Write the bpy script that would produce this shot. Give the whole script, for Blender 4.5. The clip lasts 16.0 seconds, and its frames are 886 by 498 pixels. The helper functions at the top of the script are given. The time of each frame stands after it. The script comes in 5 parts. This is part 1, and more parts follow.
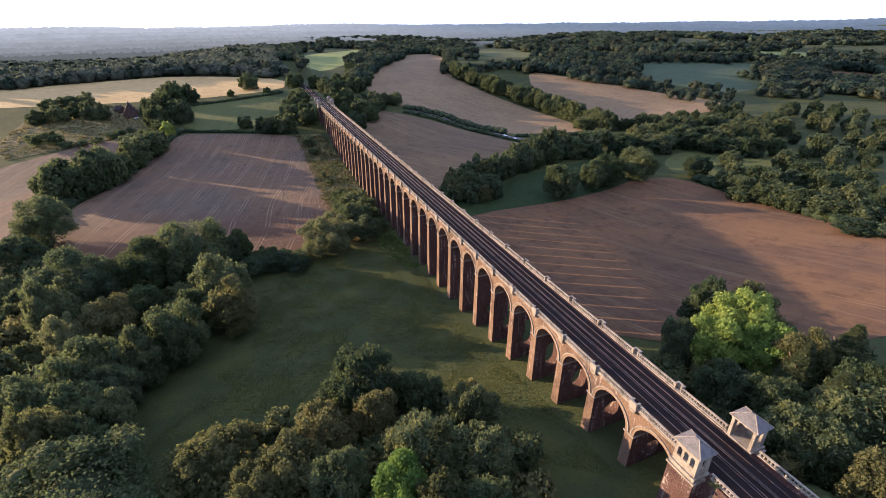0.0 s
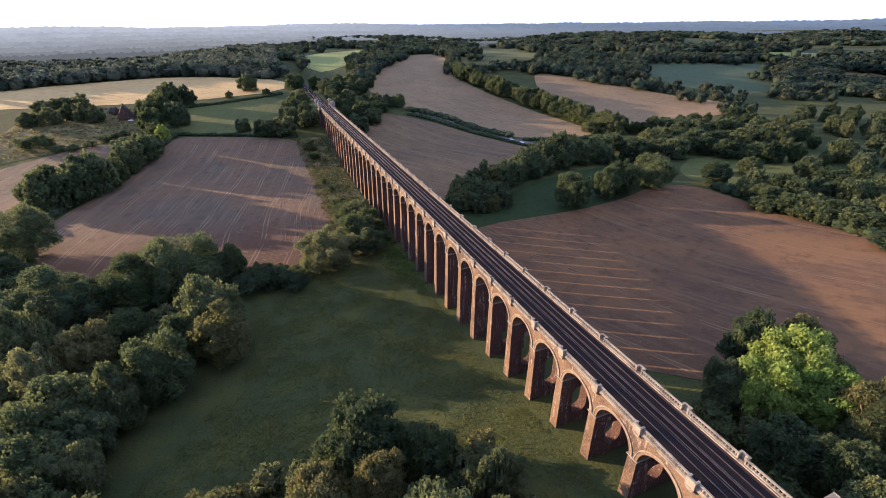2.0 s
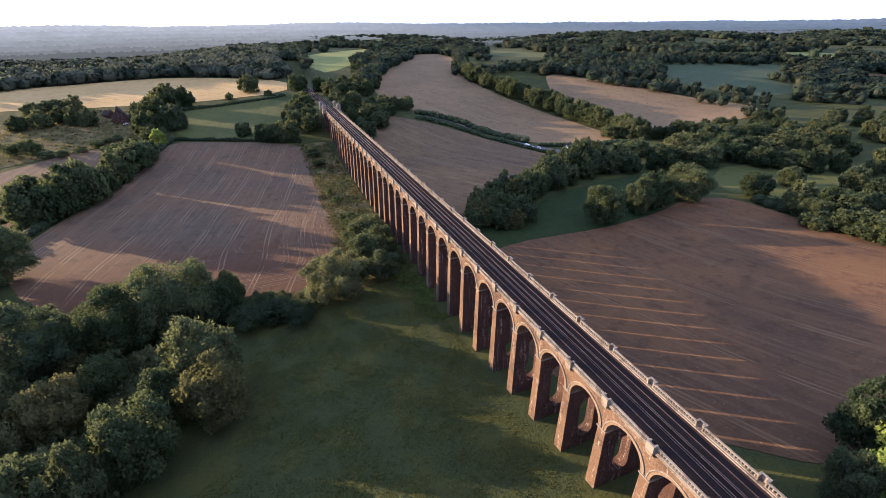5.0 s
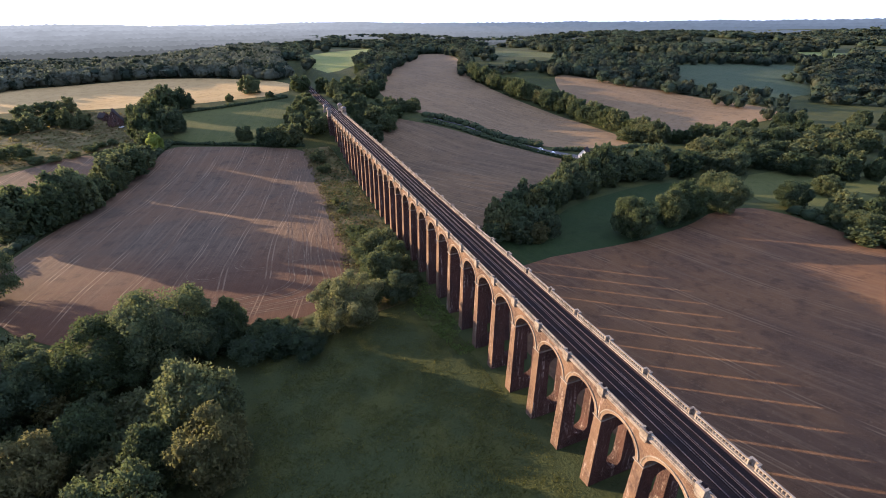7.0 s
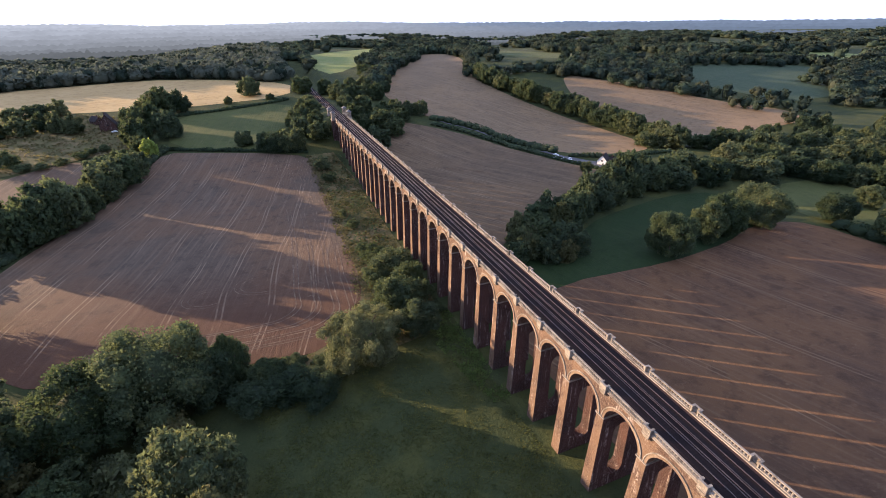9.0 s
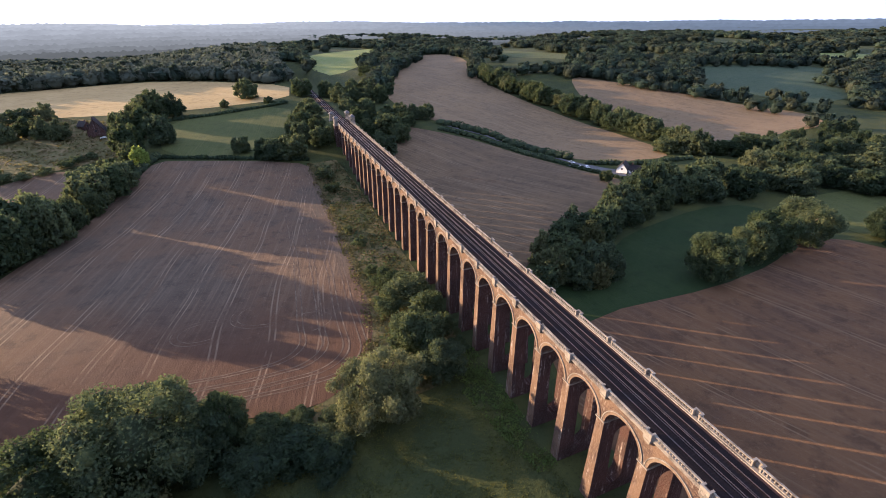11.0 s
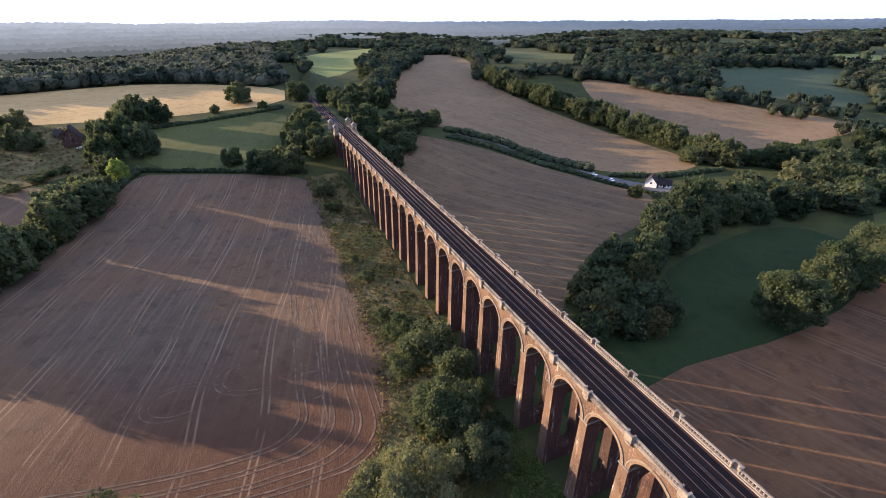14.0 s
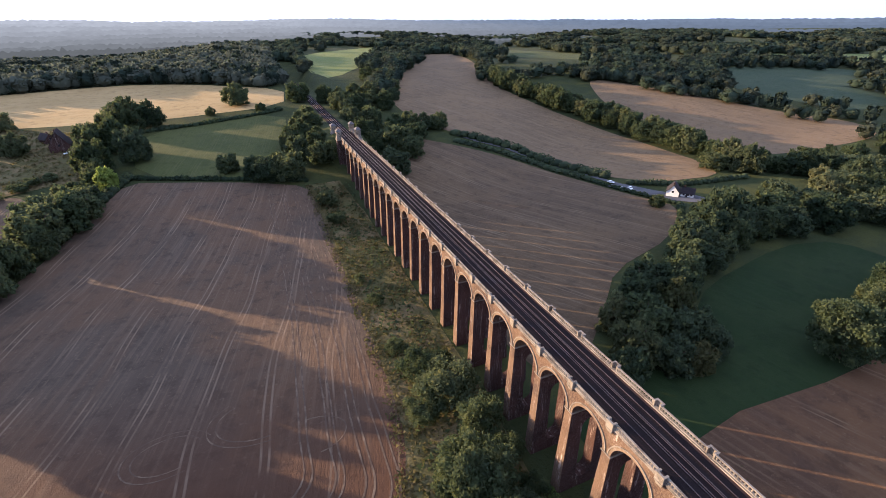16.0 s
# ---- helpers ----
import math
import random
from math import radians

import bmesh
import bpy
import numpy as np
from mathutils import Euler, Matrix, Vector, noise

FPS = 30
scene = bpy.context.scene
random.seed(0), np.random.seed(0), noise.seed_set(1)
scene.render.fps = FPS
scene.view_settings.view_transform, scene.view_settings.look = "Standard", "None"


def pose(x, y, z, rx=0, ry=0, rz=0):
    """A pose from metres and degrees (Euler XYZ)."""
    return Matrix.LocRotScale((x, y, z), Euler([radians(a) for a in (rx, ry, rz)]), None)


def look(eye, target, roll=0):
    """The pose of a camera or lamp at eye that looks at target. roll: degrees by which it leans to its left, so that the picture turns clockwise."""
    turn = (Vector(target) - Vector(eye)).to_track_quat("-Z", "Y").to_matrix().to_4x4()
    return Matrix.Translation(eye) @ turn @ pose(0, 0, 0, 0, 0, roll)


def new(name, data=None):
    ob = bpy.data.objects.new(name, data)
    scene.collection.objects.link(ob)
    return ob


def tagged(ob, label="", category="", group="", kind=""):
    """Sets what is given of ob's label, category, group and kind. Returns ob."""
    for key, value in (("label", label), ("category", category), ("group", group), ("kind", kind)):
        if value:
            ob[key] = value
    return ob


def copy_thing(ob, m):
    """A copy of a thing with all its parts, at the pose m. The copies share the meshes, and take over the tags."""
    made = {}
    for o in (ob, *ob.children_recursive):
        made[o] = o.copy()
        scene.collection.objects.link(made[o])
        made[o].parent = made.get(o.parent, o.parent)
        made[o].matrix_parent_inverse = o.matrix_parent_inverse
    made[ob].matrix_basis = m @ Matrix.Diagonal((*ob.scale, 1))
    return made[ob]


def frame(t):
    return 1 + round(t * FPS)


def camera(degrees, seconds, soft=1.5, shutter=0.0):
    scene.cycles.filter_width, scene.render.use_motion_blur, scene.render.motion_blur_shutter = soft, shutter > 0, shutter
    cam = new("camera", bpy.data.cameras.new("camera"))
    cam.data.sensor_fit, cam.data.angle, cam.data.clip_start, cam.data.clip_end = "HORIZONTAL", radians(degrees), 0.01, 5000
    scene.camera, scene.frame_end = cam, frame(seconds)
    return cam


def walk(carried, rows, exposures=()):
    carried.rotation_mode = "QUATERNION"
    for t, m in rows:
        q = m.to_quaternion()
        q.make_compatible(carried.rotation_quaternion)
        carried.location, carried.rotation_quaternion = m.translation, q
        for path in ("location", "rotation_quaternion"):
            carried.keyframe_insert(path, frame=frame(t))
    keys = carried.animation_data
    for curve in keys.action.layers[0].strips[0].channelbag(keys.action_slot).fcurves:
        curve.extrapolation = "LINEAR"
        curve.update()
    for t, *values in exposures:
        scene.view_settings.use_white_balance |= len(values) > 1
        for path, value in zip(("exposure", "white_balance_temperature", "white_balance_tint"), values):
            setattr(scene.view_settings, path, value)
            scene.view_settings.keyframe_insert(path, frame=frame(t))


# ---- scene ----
cam = camera(89.39, 16.0, soft=0.8)
PATH = [
    (0, (-58.373, -32.987, 62.524), (-51.921, -16.272, 53.637), -1.67),
    (1, (-56.546, -25.536, 62.652), (-50.117, -8.812, 53.764), -1.64),
    (2, (-55.136, -17.563, 62.655), (-48.736, -0.831, 53.763), -1.62),
    (3, (-54.238, -9.214, 62.575), (-47.867, 7.526, 53.677), -1.60),
    (4, (-53.853, -0.482, 62.449), (-47.507, 16.264, 53.544), -1.59),
    (5, (-53.910, 8.713, 62.308), (-47.580, 25.461, 53.395), -1.57),
    (6, (-54.284, 18.458, 62.177), (-47.961, 35.205, 53.257), -1.56),
    (7, (-54.822, 28.800, 62.076), (-48.494, 45.543, 53.150), -1.54),
    (8, (-55.355, 39.721, 62.019), (-49.012, 56.454, 53.089), -1.53),
    (9, (-55.729, 51.115, 62.015), (-49.358, 67.836, 53.081), -1.51),
    (10, (-55.817, 62.799, 62.067), (-49.408, 79.503, 53.128), -1.49),
    (11, (-55.544, 74.528, 62.172), (-49.089, 91.212, 53.228), -1.47),
    (12, (-54.903, 86.027, 62.321), (-48.398, 102.688, 53.371), -1.45),
    (13, (-53.984, 97.050, 62.501), (-47.427, 113.686, 53.542), -1.42),
    (14, (-52.984, 107.443, 62.692), (-46.380, 124.052, 53.718), -1.38),
    (15, (-52.237, 117.229, 62.869), (-45.595, 133.811, 53.874), -1.33),
    (16, (-52.228, 126.710, 63.000), (-45.565, 143.268, 53.976), -1.28),
]
walk(cam, [(t, look(e, g, r)) for t, e, g, r in PATH], exposures=[(0, 2.02, 5120, 14), (8, 2.0, 5120, 14), (16, 1.92, 5120, 14)])

# ---- light ----
SUN_AZIMUTH, SUN_HEIGHT = 140.0, 10.0
sun_way = Vector((math.cos(radians(SUN_AZIMUTH)) * math.cos(radians(SUN_HEIGHT)),
                  math.sin(radians(SUN_AZIMUTH)) * math.cos(radians(SUN_HEIGHT)), math.sin(radians(SUN_HEIGHT))))
sun_data = bpy.data.lights.new("sun", "SUN")
sun_data.energy, sun_data.angle, sun_data.color = 5.0, radians(0.45), (1.0, 0.62, 0.29)
sun = new("sun", sun_data)
sun.matrix_world = look(sun_way * 400, (0, 0, 0))
world = bpy.data.worlds.new("world")
scene.world = world
world.use_nodes = True
sky = world.node_tree.nodes.new("ShaderNodeTexSky")
sky.sky_type, sky.sun_disc = "NISHITA", False
sky.sun_elevation, sky.sun_rotation = radians(SUN_HEIGHT), radians(90 - SUN_AZIMUTH)
sky.air_density, sky.dust_density, sky.ozone_density = 1.0, 0.8, 3.0
backing = world.node_tree.nodes["Background"]
backing.inputs["Strength"].default_value = 0.097
veil = world.node_tree.nodes.new("ShaderNodeMix")
veil.data_type = "RGBA"
veil.inputs[0].default_value = 0.8
veil.inputs[7].default_value = (3.5, 3.4, 3.9, 1)
world.node_tree.links.new(sky.outputs["Color"], veil.inputs[6])
world.node_tree.links.new(veil.outputs[2], backing.inputs["Color"])


# ---- small tools ----
def part(name, bm, material, parent=None, label=""):
    """Links a bmesh as one mesh object, under a thing or a part."""
    me = bpy.data.meshes.new(name)
    bm.to_mesh(me)
    bm.free()
    return part_of(name, me, material, parent, label)


def part_of(name, me, material, parent=None, label=""):
    if material and not me.materials:
        me.materials.append(material)
    ob = new(name, me)
    ob.parent = parent
    return tagged(ob, label)


def empty(name, m=None):
    ob = new(name)
    ob.empty_display_size = 0.5
    if m is not None:
        ob.matrix_world = m
    return ob


def box(bm, x0, x1, y0, y1, z0, z1):
    v = [bm.verts.new((x, y, z)) for z in (z0, z1) for y in (y0, y1) for x in (x0, x1)]
    for f in ((0, 2, 3, 1), (4, 5, 7, 6), (0, 1, 5, 4), (2, 6, 7, 3), (0, 4, 6, 2), (1, 3, 7, 5)):
        bm.faces.new([v[i] for i in f])
    return v


def frustum(bm, z0, z1, a0, a1, cx=0.0, cy=0.0):
    """A block whose foot is a0 = (half x, half y) and whose top is a1."""
    v = [bm.verts.new((cx + sx * a[0], cy + sy * a[1], z)) for z, a in ((z0, a0), (z1, a1)) for sx, sy in ((-1, -1), (1, -1), (1, 1), (-1, 1))]
    bm.faces.new([v[i] for i in (3, 2, 1, 0)])
    bm.faces.new([v[i] for i in (4, 5, 6, 7)])
    for i in range(4):
        j = (i + 1) % 4
        bm.faces.new((v[i], v[j], v[4 + j], v[4 + i]))


def turned(bm, rings, sides, cx=0.0, cy=0.0):
    """A turned piece from rings of (z, radius)."""
    loops = [[bm.verts.new((cx + r * math.cos(2 * math.pi * i / sides), cy + r * math.sin(2 * math.pi * i / sides), z)) for i in range(sides)] for z, r in rings]
    for a, b in zip(loops, loops[1:]):
        for i in range(sides):
            j = (i + 1) % sides
            bm.faces.new((a[i], a[j], b[j], b[i]))
    bm.faces.new(loops[-1])


def mesh_from(name, verts, quads=None, tris=None):
    """A mesh from arrays of points and of corner indices."""
    me = bpy.data.meshes.new(name)
    verts = np.asarray(verts, np.float32)
    groups = [np.asarray(g, np.int32) for g in (quads, tris) if g is not None and len(g)]
    me.vertices.add(len(verts))
    me.vertices.foreach_set("co", verts.ravel())
    corner = np.concatenate([g.ravel() for g in groups])
    counts = np.concatenate([np.full(len(g), g.shape[1], np.int32) for g in groups])
    me.loops.add(len(corner))
    me.loops.foreach_set("vertex_index", corner)
    me.polygons.add(len(counts))
    me.polygons.foreach_set("loop_start", np.concatenate([[0], np.cumsum(counts)[:-1]]).astype(np.int32))
    me.update(calc_edges=True)
    me.validate()
    return me


# ---- materials ----
def node(nt, kind, **values):
    n = nt.nodes.new(kind)
    for k, v in values.items():
        if k in n.inputs:
            n.inputs[k].default_value = v
    return n


def blank(name):
    m = bpy.data.materials.new(name)
    m.use_nodes = True
    nt = m.node_tree
    return m, nt, nt.nodes["Principled BSDF"], nt.links.new


def place_node(nt, link, angle=0.0, stretch=(1, 1, 1)):
    """World places, turned about z and stretched."""
    geo = nt.nodes.new("ShaderNodeNewGeometry")
    mp = nt.nodes.new("ShaderNodeMapping")
    mp.vector_type = "TEXTURE"
    mp.inputs["Rotation"].default_value = (0, 0, radians(-angle))
    mp.inputs["Scale"].default_value = [1 / k for k in stretch]
    link(geo.outputs["Position"], mp.inputs["Vector"])
    return mp.outputs["Vector"]


def noise_node(nt, link, where, scale, detail=4.0, rough=0.55):
    n = node(nt, "ShaderNodeTexNoise", Scale=scale, Detail=detail, Roughness=rough)
    link(where, n.inputs["Vector"])
    return n.outputs["Fac"]


def ramp_node(nt, link, value, lo, hi):
    n = nt.nodes.new("ShaderNodeMapRange")
    n.interpolation_type = "SMOOTHSTEP"
    n.inputs["From Min"].default_value, n.inputs["From Max"].default_value = lo, hi
    link(value, n.inputs["Value"])
    return n.outputs["Result"]


def mix_node(nt, link, factor, a, b, kind="MIX"):
    n = nt.nodes.new("ShaderNodeMix")
    n.data_type, n.blend_type = "RGBA", kind
    for socket, v in ((0, factor), (6, a), (7, b)):
        if isinstance(v, (int, float)):
            n.inputs[socket].default_value = v
        elif isinstance(v, tuple):
            n.inputs[socket].default_value = (*v, 1)
        else:
            link(v, n.inputs[socket])
    return n.outputs[2]


def math_node(nt, link, op, a, b=0.0):
    n = nt.nodes.new("ShaderNodeMath")
    n.operation = op
    for i, v in enumerate((a, b)):
        if isinstance(v, (int, float)):
            n.inputs[i].default_value = v
        else:
            link(v, n.inputs[i])
    return n.outputs[0]


def bump_node(nt, link, bsdf, height, strength, distance):
    n = node(nt, "ShaderNodeBump", Strength=strength, Distance=distance)
    link(height, n.inputs["Height"])
    link(n.outputs["Normal"], bsdf.inputs["Normal"])


def surface(name, base, other, third, sizes=(8.0, 0.6), rough=0.85, bump=(0.3, 0.05), metal=0.0, stretch=(1, 1, 1), patch=(0.42, 0.66), vary=0.0):
    """A worn surface: two tones at a large size, a third at a small size, fine relief."""
    m, nt, bsdf, link = blank(name)
    w = place_node(nt, link, 0, stretch)
    c = mix_node(nt, link, ramp_node(nt, link, noise_node(nt, link, w, 1 / sizes[0], 5), *patch), base, other)
    fine = noise_node(nt, link, w, 1 / sizes[1], 6, 0.65)
    c = mix_node(nt, link, ramp_node(nt, link, fine, 0.5, 0.75), c, third)
    if vary:
        info = nt.nodes.new("ShaderNodeObjectInfo")
        hsv = node(nt, "ShaderNodeHueSaturation")
        k = math_node(nt, link, "MULTIPLY_ADD", info.outputs["Random"], vary)
        k.node.inputs[2].default_value = 1 - vary / 2
        link(k, hsv.inputs["Value"])
        link(c, hsv.inputs["Color"])
        c = hsv.outputs["Color"]
    link(c, bsdf.inputs["Base Color"])
    bsdf.inputs["Roughness"].default_value, bsdf.inputs["Metallic"].default_value = rough, metal
    bsdf.inputs["Specular IOR Level"].default_value = 0.1 if rough > 0.8 else 0.5
    if bump[0]:
        bump_node(nt, link, bsdf, fine, *bump)
    return m


def brick(name, red, dark, pale, stain):
    """Old brickwork: courses, soot, and pale lime run down the face."""
    m, nt, bsdf, link = blank(name)
    w = place_node(nt, link)
    big = noise_node(nt, link, w, 0.16, 5)
    c = mix_node(nt, link, ramp_node(nt, link, big, 0.4, 0.65), red, dark)
    small = noise_node(nt, link, w, 2.6, 5, 0.7)
    c = mix_node(nt, link, ramp_node(nt, link, small, 0.45, 0.8), c, pale)
    runs = noise_node(nt, link, place_node(nt, link, 0, (1.1, 1.1, 0.11)), 1.0, 6, 0.7)
    lime = math_node(nt, link, "MULTIPLY", ramp_node(nt, link, runs, 0.52, 0.74), ramp_node(nt, link, noise_node(nt, link, w, 1.4, 4, 0.7), 0.42, 0.6))
    c = mix_node(nt, link, math_node(nt, link, "MULTIPLY", lime, stain), c, (0.42, 0.37, 0.33))
    sep = nt.nodes.new("ShaderNodeSeparateXYZ")
    geo = nt.nodes.new("ShaderNodeNewGeometry")
    link(geo.outputs["Position"], sep.inputs[0])
    course = math_node(nt, link, "PINGPONG", sep.outputs["Z"], 0.0375)
    c = mix_node(nt, link, math_node(nt, link, "MULTIPLY", ramp_node(nt, link, course, 0.012, 0.0), 0.25), c, (0.36, 0.31, 0.27))
    link(c, bsdf.inputs["Base Color"])
    bsdf.inputs["Roughness"].default_value = 0.9
    bsdf.inputs["Specular IOR Level"].default_value = 0.05
    bump_node(nt, link, bsdf, small, 0.5, 0.05)
    return m


def leaves(name, tone, light, dark, shine=0.25):
    """Leaves that let some light through; each clump and each tree has its own tone."""
    m, nt, bsdf, link = blank(name)
    geo, info = nt.nodes.new("ShaderNodeNewGeometry"), nt.nodes.new("ShaderNodeObjectInfo")
    c = mix_node(nt, link, geo.outputs["Random Per Island"], dark, tone)
    w = place_node(nt, link)
    c = mix_node(nt, link, ramp_node(nt, link, noise_node(nt, link, w, 0.35, 4), 0.5, 0.72), c, light)
    hsv = node(nt, "ShaderNodeHueSaturation")
    v = math_node(nt, link, "MULTIPLY_ADD", info.outputs["Random"], 0.6)
    v.node.inputs[2].default_value = 0.72
    h = math_node(nt, link, "MULTIPLY_ADD", info.outputs["Random"], -0.045)
    h.node.inputs[2].default_value = 0.515
    link(v, hsv.inputs["Value"])
    link(h, hsv.inputs["Hue"])
    link(c, hsv.inputs["Color"])
    c = hsv.outputs["Color"]
    link(c, bsdf.inputs["Base Color"])
    bsdf.inputs["Roughness"].default_value = 0.8
    bsdf.inputs["Specular IOR Level"].default_value = shine
    glow = node(nt, "ShaderNodeBsdfTranslucent")
    warm = mix_node(nt, link, 0.15, c, (0.15, 0.18, 0.03))
    link(warm, glow.inputs["Color"])
    both = node(nt, "ShaderNodeMixShader", Fac=0.5)
    link(bsdf.outputs[0], both.inputs[1])
    link(glow.outputs[0], both.inputs[2])
    link(both.outputs[0], nt.nodes["Material Output"].inputs["Surface"])
    return m


def crop(name, base, other, pale, angle, tracks=24.0, row=1.3, rough_rows=0.5, loam=None):
    """A field: rows and wheel tracks at an angle, patches of weed and of bare soil."""
    m, nt, bsdf, link = blank(name)
    w = place_node(nt, link)
    c = mix_node(nt, link, ramp_node(nt, link, noise_node(nt, link, w, 1 / 45, 5, 0.6), 0.4, 0.64), base, other)
    rows = noise_node(nt, link, place_node(nt, link, -angle, (0.02, 1 / row, 0.02)), 1.0, 5, 0.6)
    c = mix_node(nt, link, math_node(nt, link, "MULTIPLY", ramp_node(nt, link, rows, 0.46, 0.72), rough_rows), c, pale)
    swath = noise_node(nt, link, place_node(nt, link, -angle, (0.006, 0.11, 0.02)), 1.0, 3, 0.6)
    c = mix_node(nt, link, math_node(nt, link, "MULTIPLY", ramp_node(nt, link, swath, 0.45, 0.7), 0.45), c, other)
    mottle = noise_node(nt, link, w, 0.16, 6, 0.7)
    c = mix_node(nt, link, math_node(nt, link, "MULTIPLY", ramp_node(nt, link, mottle, 0.48, 0.68), 0.5), c, tuple(0.55 * k for k in base))
    spots = noise_node(nt, link, w, 0.85, 5, 0.75)
    c = mix_node(nt, link, math_node(nt, link, "MULTIPLY", ramp_node(nt, link, spots, 0.55, 0.75), 0.42), c, pale)
    if loam:
        spot = nt.nodes.new("ShaderNodeSeparateXYZ")
        link(w, spot.inputs[0])
        edge = math_node(nt, link, "ADD", spot.outputs["Y"], math_node(nt, link, "MULTIPLY", noise_node(nt, link, w, 0.03, 4), 40.0))
        c = mix_node(nt, link, math_node(nt, link, "MULTIPLY", ramp_node(nt, link, edge, loam[1], loam[0]), 0.8), c, mix_node(nt, link, mottle, loam[2], tuple(0.6 * k for k in loam[2])))
    turn = place_node(nt, link, -angle)
    sep = nt.nodes.new("ShaderNodeSeparateXYZ")
    bent = nt.nodes.new("ShaderNodeVectorMath")
    bent.operation = "ADD"
    wob = node(nt, "ShaderNodeTexNoise", Scale=0.012, Detail=1.0)
    link(turn, wob.inputs["Vector"])
    push = nt.nodes.new("ShaderNodeVectorMath")
    push.operation = "SCALE"
    push.inputs["Scale"].default_value = 14.0
    link(wob.outputs["Color"], push.inputs[0])
    link(turn, bent.inputs[0])
    link(push.outputs[0], bent.inputs[1])
    link(bent.outputs[0], sep.inputs[0])
    lane = math_node(nt, link, "MODULO", math_node(nt, link, "ADD", sep.outputs["Y"], 4800.0), tracks)
    near = math_node(nt, link, "ABSOLUTE", math_node(nt, link, "SUBTRACT", math_node(nt, link, "ABSOLUTE", math_node(nt, link, "SUBTRACT", lane, tracks / 2)), 0.95))
    wheel = math_node(nt, link, "MULTIPLY", ramp_node(nt, link, near, 0.42, 0.12), ramp_node(nt, link, noise_node(nt, link, w, 0.08, 3), 0.35, 0.6))
    c = mix_node(nt, link, math_node(nt, link, "MULTIPLY", wheel, 0.46), c, pale)
    link(c, bsdf.inputs["Base Color"])
    bsdf.inputs["Roughness"].default_value = 0.95
    bsdf.inputs["Specular IOR Level"].default_value = 0.15
    fine = noise_node(nt, link, w, 2.2, 5, 0.7)
    bump_node(nt, link, bsdf, math_node(nt, link, "ADD", fine, rows), 1.0, 0.3)
    return m


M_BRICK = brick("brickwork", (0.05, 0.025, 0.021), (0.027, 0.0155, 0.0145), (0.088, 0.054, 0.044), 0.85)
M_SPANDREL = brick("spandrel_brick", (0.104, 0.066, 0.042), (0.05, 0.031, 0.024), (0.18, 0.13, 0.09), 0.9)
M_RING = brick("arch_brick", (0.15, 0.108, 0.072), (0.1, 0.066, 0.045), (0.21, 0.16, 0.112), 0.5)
M_STONE = surface("weathered_limestone", (0.205, 0.182, 0.15), (0.105, 0.09, 0.076), (0.31, 0.28, 0.238), (2.2, 0.25), 0.85, (0.35, 0.03))
M_SLATE = surface("lead_and_slate", (0.085, 0.08, 0.083), (0.05, 0.048, 0.051), (0.14, 0.13, 0.125), (0.9, 0.16), 0.7, (0.3, 0.02))
M_BALLAST = surface("track_ballast", (0.0145, 0.0105, 0.0108), (0.011, 0.0082, 0.0084), (0.027, 0.0205, 0.02), (5.0, 0.12), 0.95, (0.9, 0.06))
M_WALKWAY = surface("walkway_gravel", (0.08, 0.047, 0.036), (0.055, 0.034, 0.027), (0.115, 0.074, 0.056), (4.0, 0.2), 0.95, (0.6, 0.04))
M_RAIL = surface("polished_rail", (0.17, 0.135, 0.135), (0.12, 0.095, 0.095), (0.22, 0.18, 0.175), (3.0, 0.4), 0.42, (0.0, 0.0), 1.0)
M_SLEEPER = surface("concrete_sleeper", (0.016, 0.0118, 0.012), (0.012, 0.009, 0.0092), (0.028, 0.022, 0.021), (3.0, 0.3), 0.9, (0.3, 0.02))
M_GRASS = surface("meadow_grass", (0.034, 0.043, 0.0165), (0.05, 0.055, 0.017), (0.021, 0.029, 0.011), (13.0, 0.9), 0.95, (0.9, 0.4))
M_ROUGH = surface("rough_grass", (0.085, 0.08, 0.032), (0.14, 0.11, 0.055), (0.05, 0.056, 0.022), (9.0, 1.2), 0.95, (0.9, 0.4))
M_BARK = surface("bark", (0.09, 0.07, 0.05), (0.13, 0.1, 0.075), (0.05, 0.04, 0.03), (1.5, 0.2), 0.95, (0.6, 0.05))
M_LEAF = leaves("oak_leaves", (0.073, 0.1, 0.04543), (0.116, 0.135, 0.05368), (0.042, 0.06, 0.03575), 0.1)
M_LEAF_DARK = leaves("dark_leaves", (0.056, 0.082, 0.044), (0.088, 0.112, 0.0495), (0.034, 0.051, 0.033), 0.1)
M_LEAF_PALE = leaves("willow_leaves", (0.108, 0.127, 0.06), (0.152, 0.165, 0.074), (0.062, 0.078, 0.042), 0.15)
M_LEAF_LIME = leaves("fresh_leaves", (0.165, 0.245, 0.052), (0.22, 0.305, 0.066), (0.11, 0.172, 0.044), 0.1)
M_LEAF_BROWN = leaves("olive_leaves", (0.104, 0.11, 0.045), (0.145, 0.138, 0.0525), (0.058, 0.066, 0.0325), 0.1)
# far leaves are bluer than near ones: distant haze put into their colour
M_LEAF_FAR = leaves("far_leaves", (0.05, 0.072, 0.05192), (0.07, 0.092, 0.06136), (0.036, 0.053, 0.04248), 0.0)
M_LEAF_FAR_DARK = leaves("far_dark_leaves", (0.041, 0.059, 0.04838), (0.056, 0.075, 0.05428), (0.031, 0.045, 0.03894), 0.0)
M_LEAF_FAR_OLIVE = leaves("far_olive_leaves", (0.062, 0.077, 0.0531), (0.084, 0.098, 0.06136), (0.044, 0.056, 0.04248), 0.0)
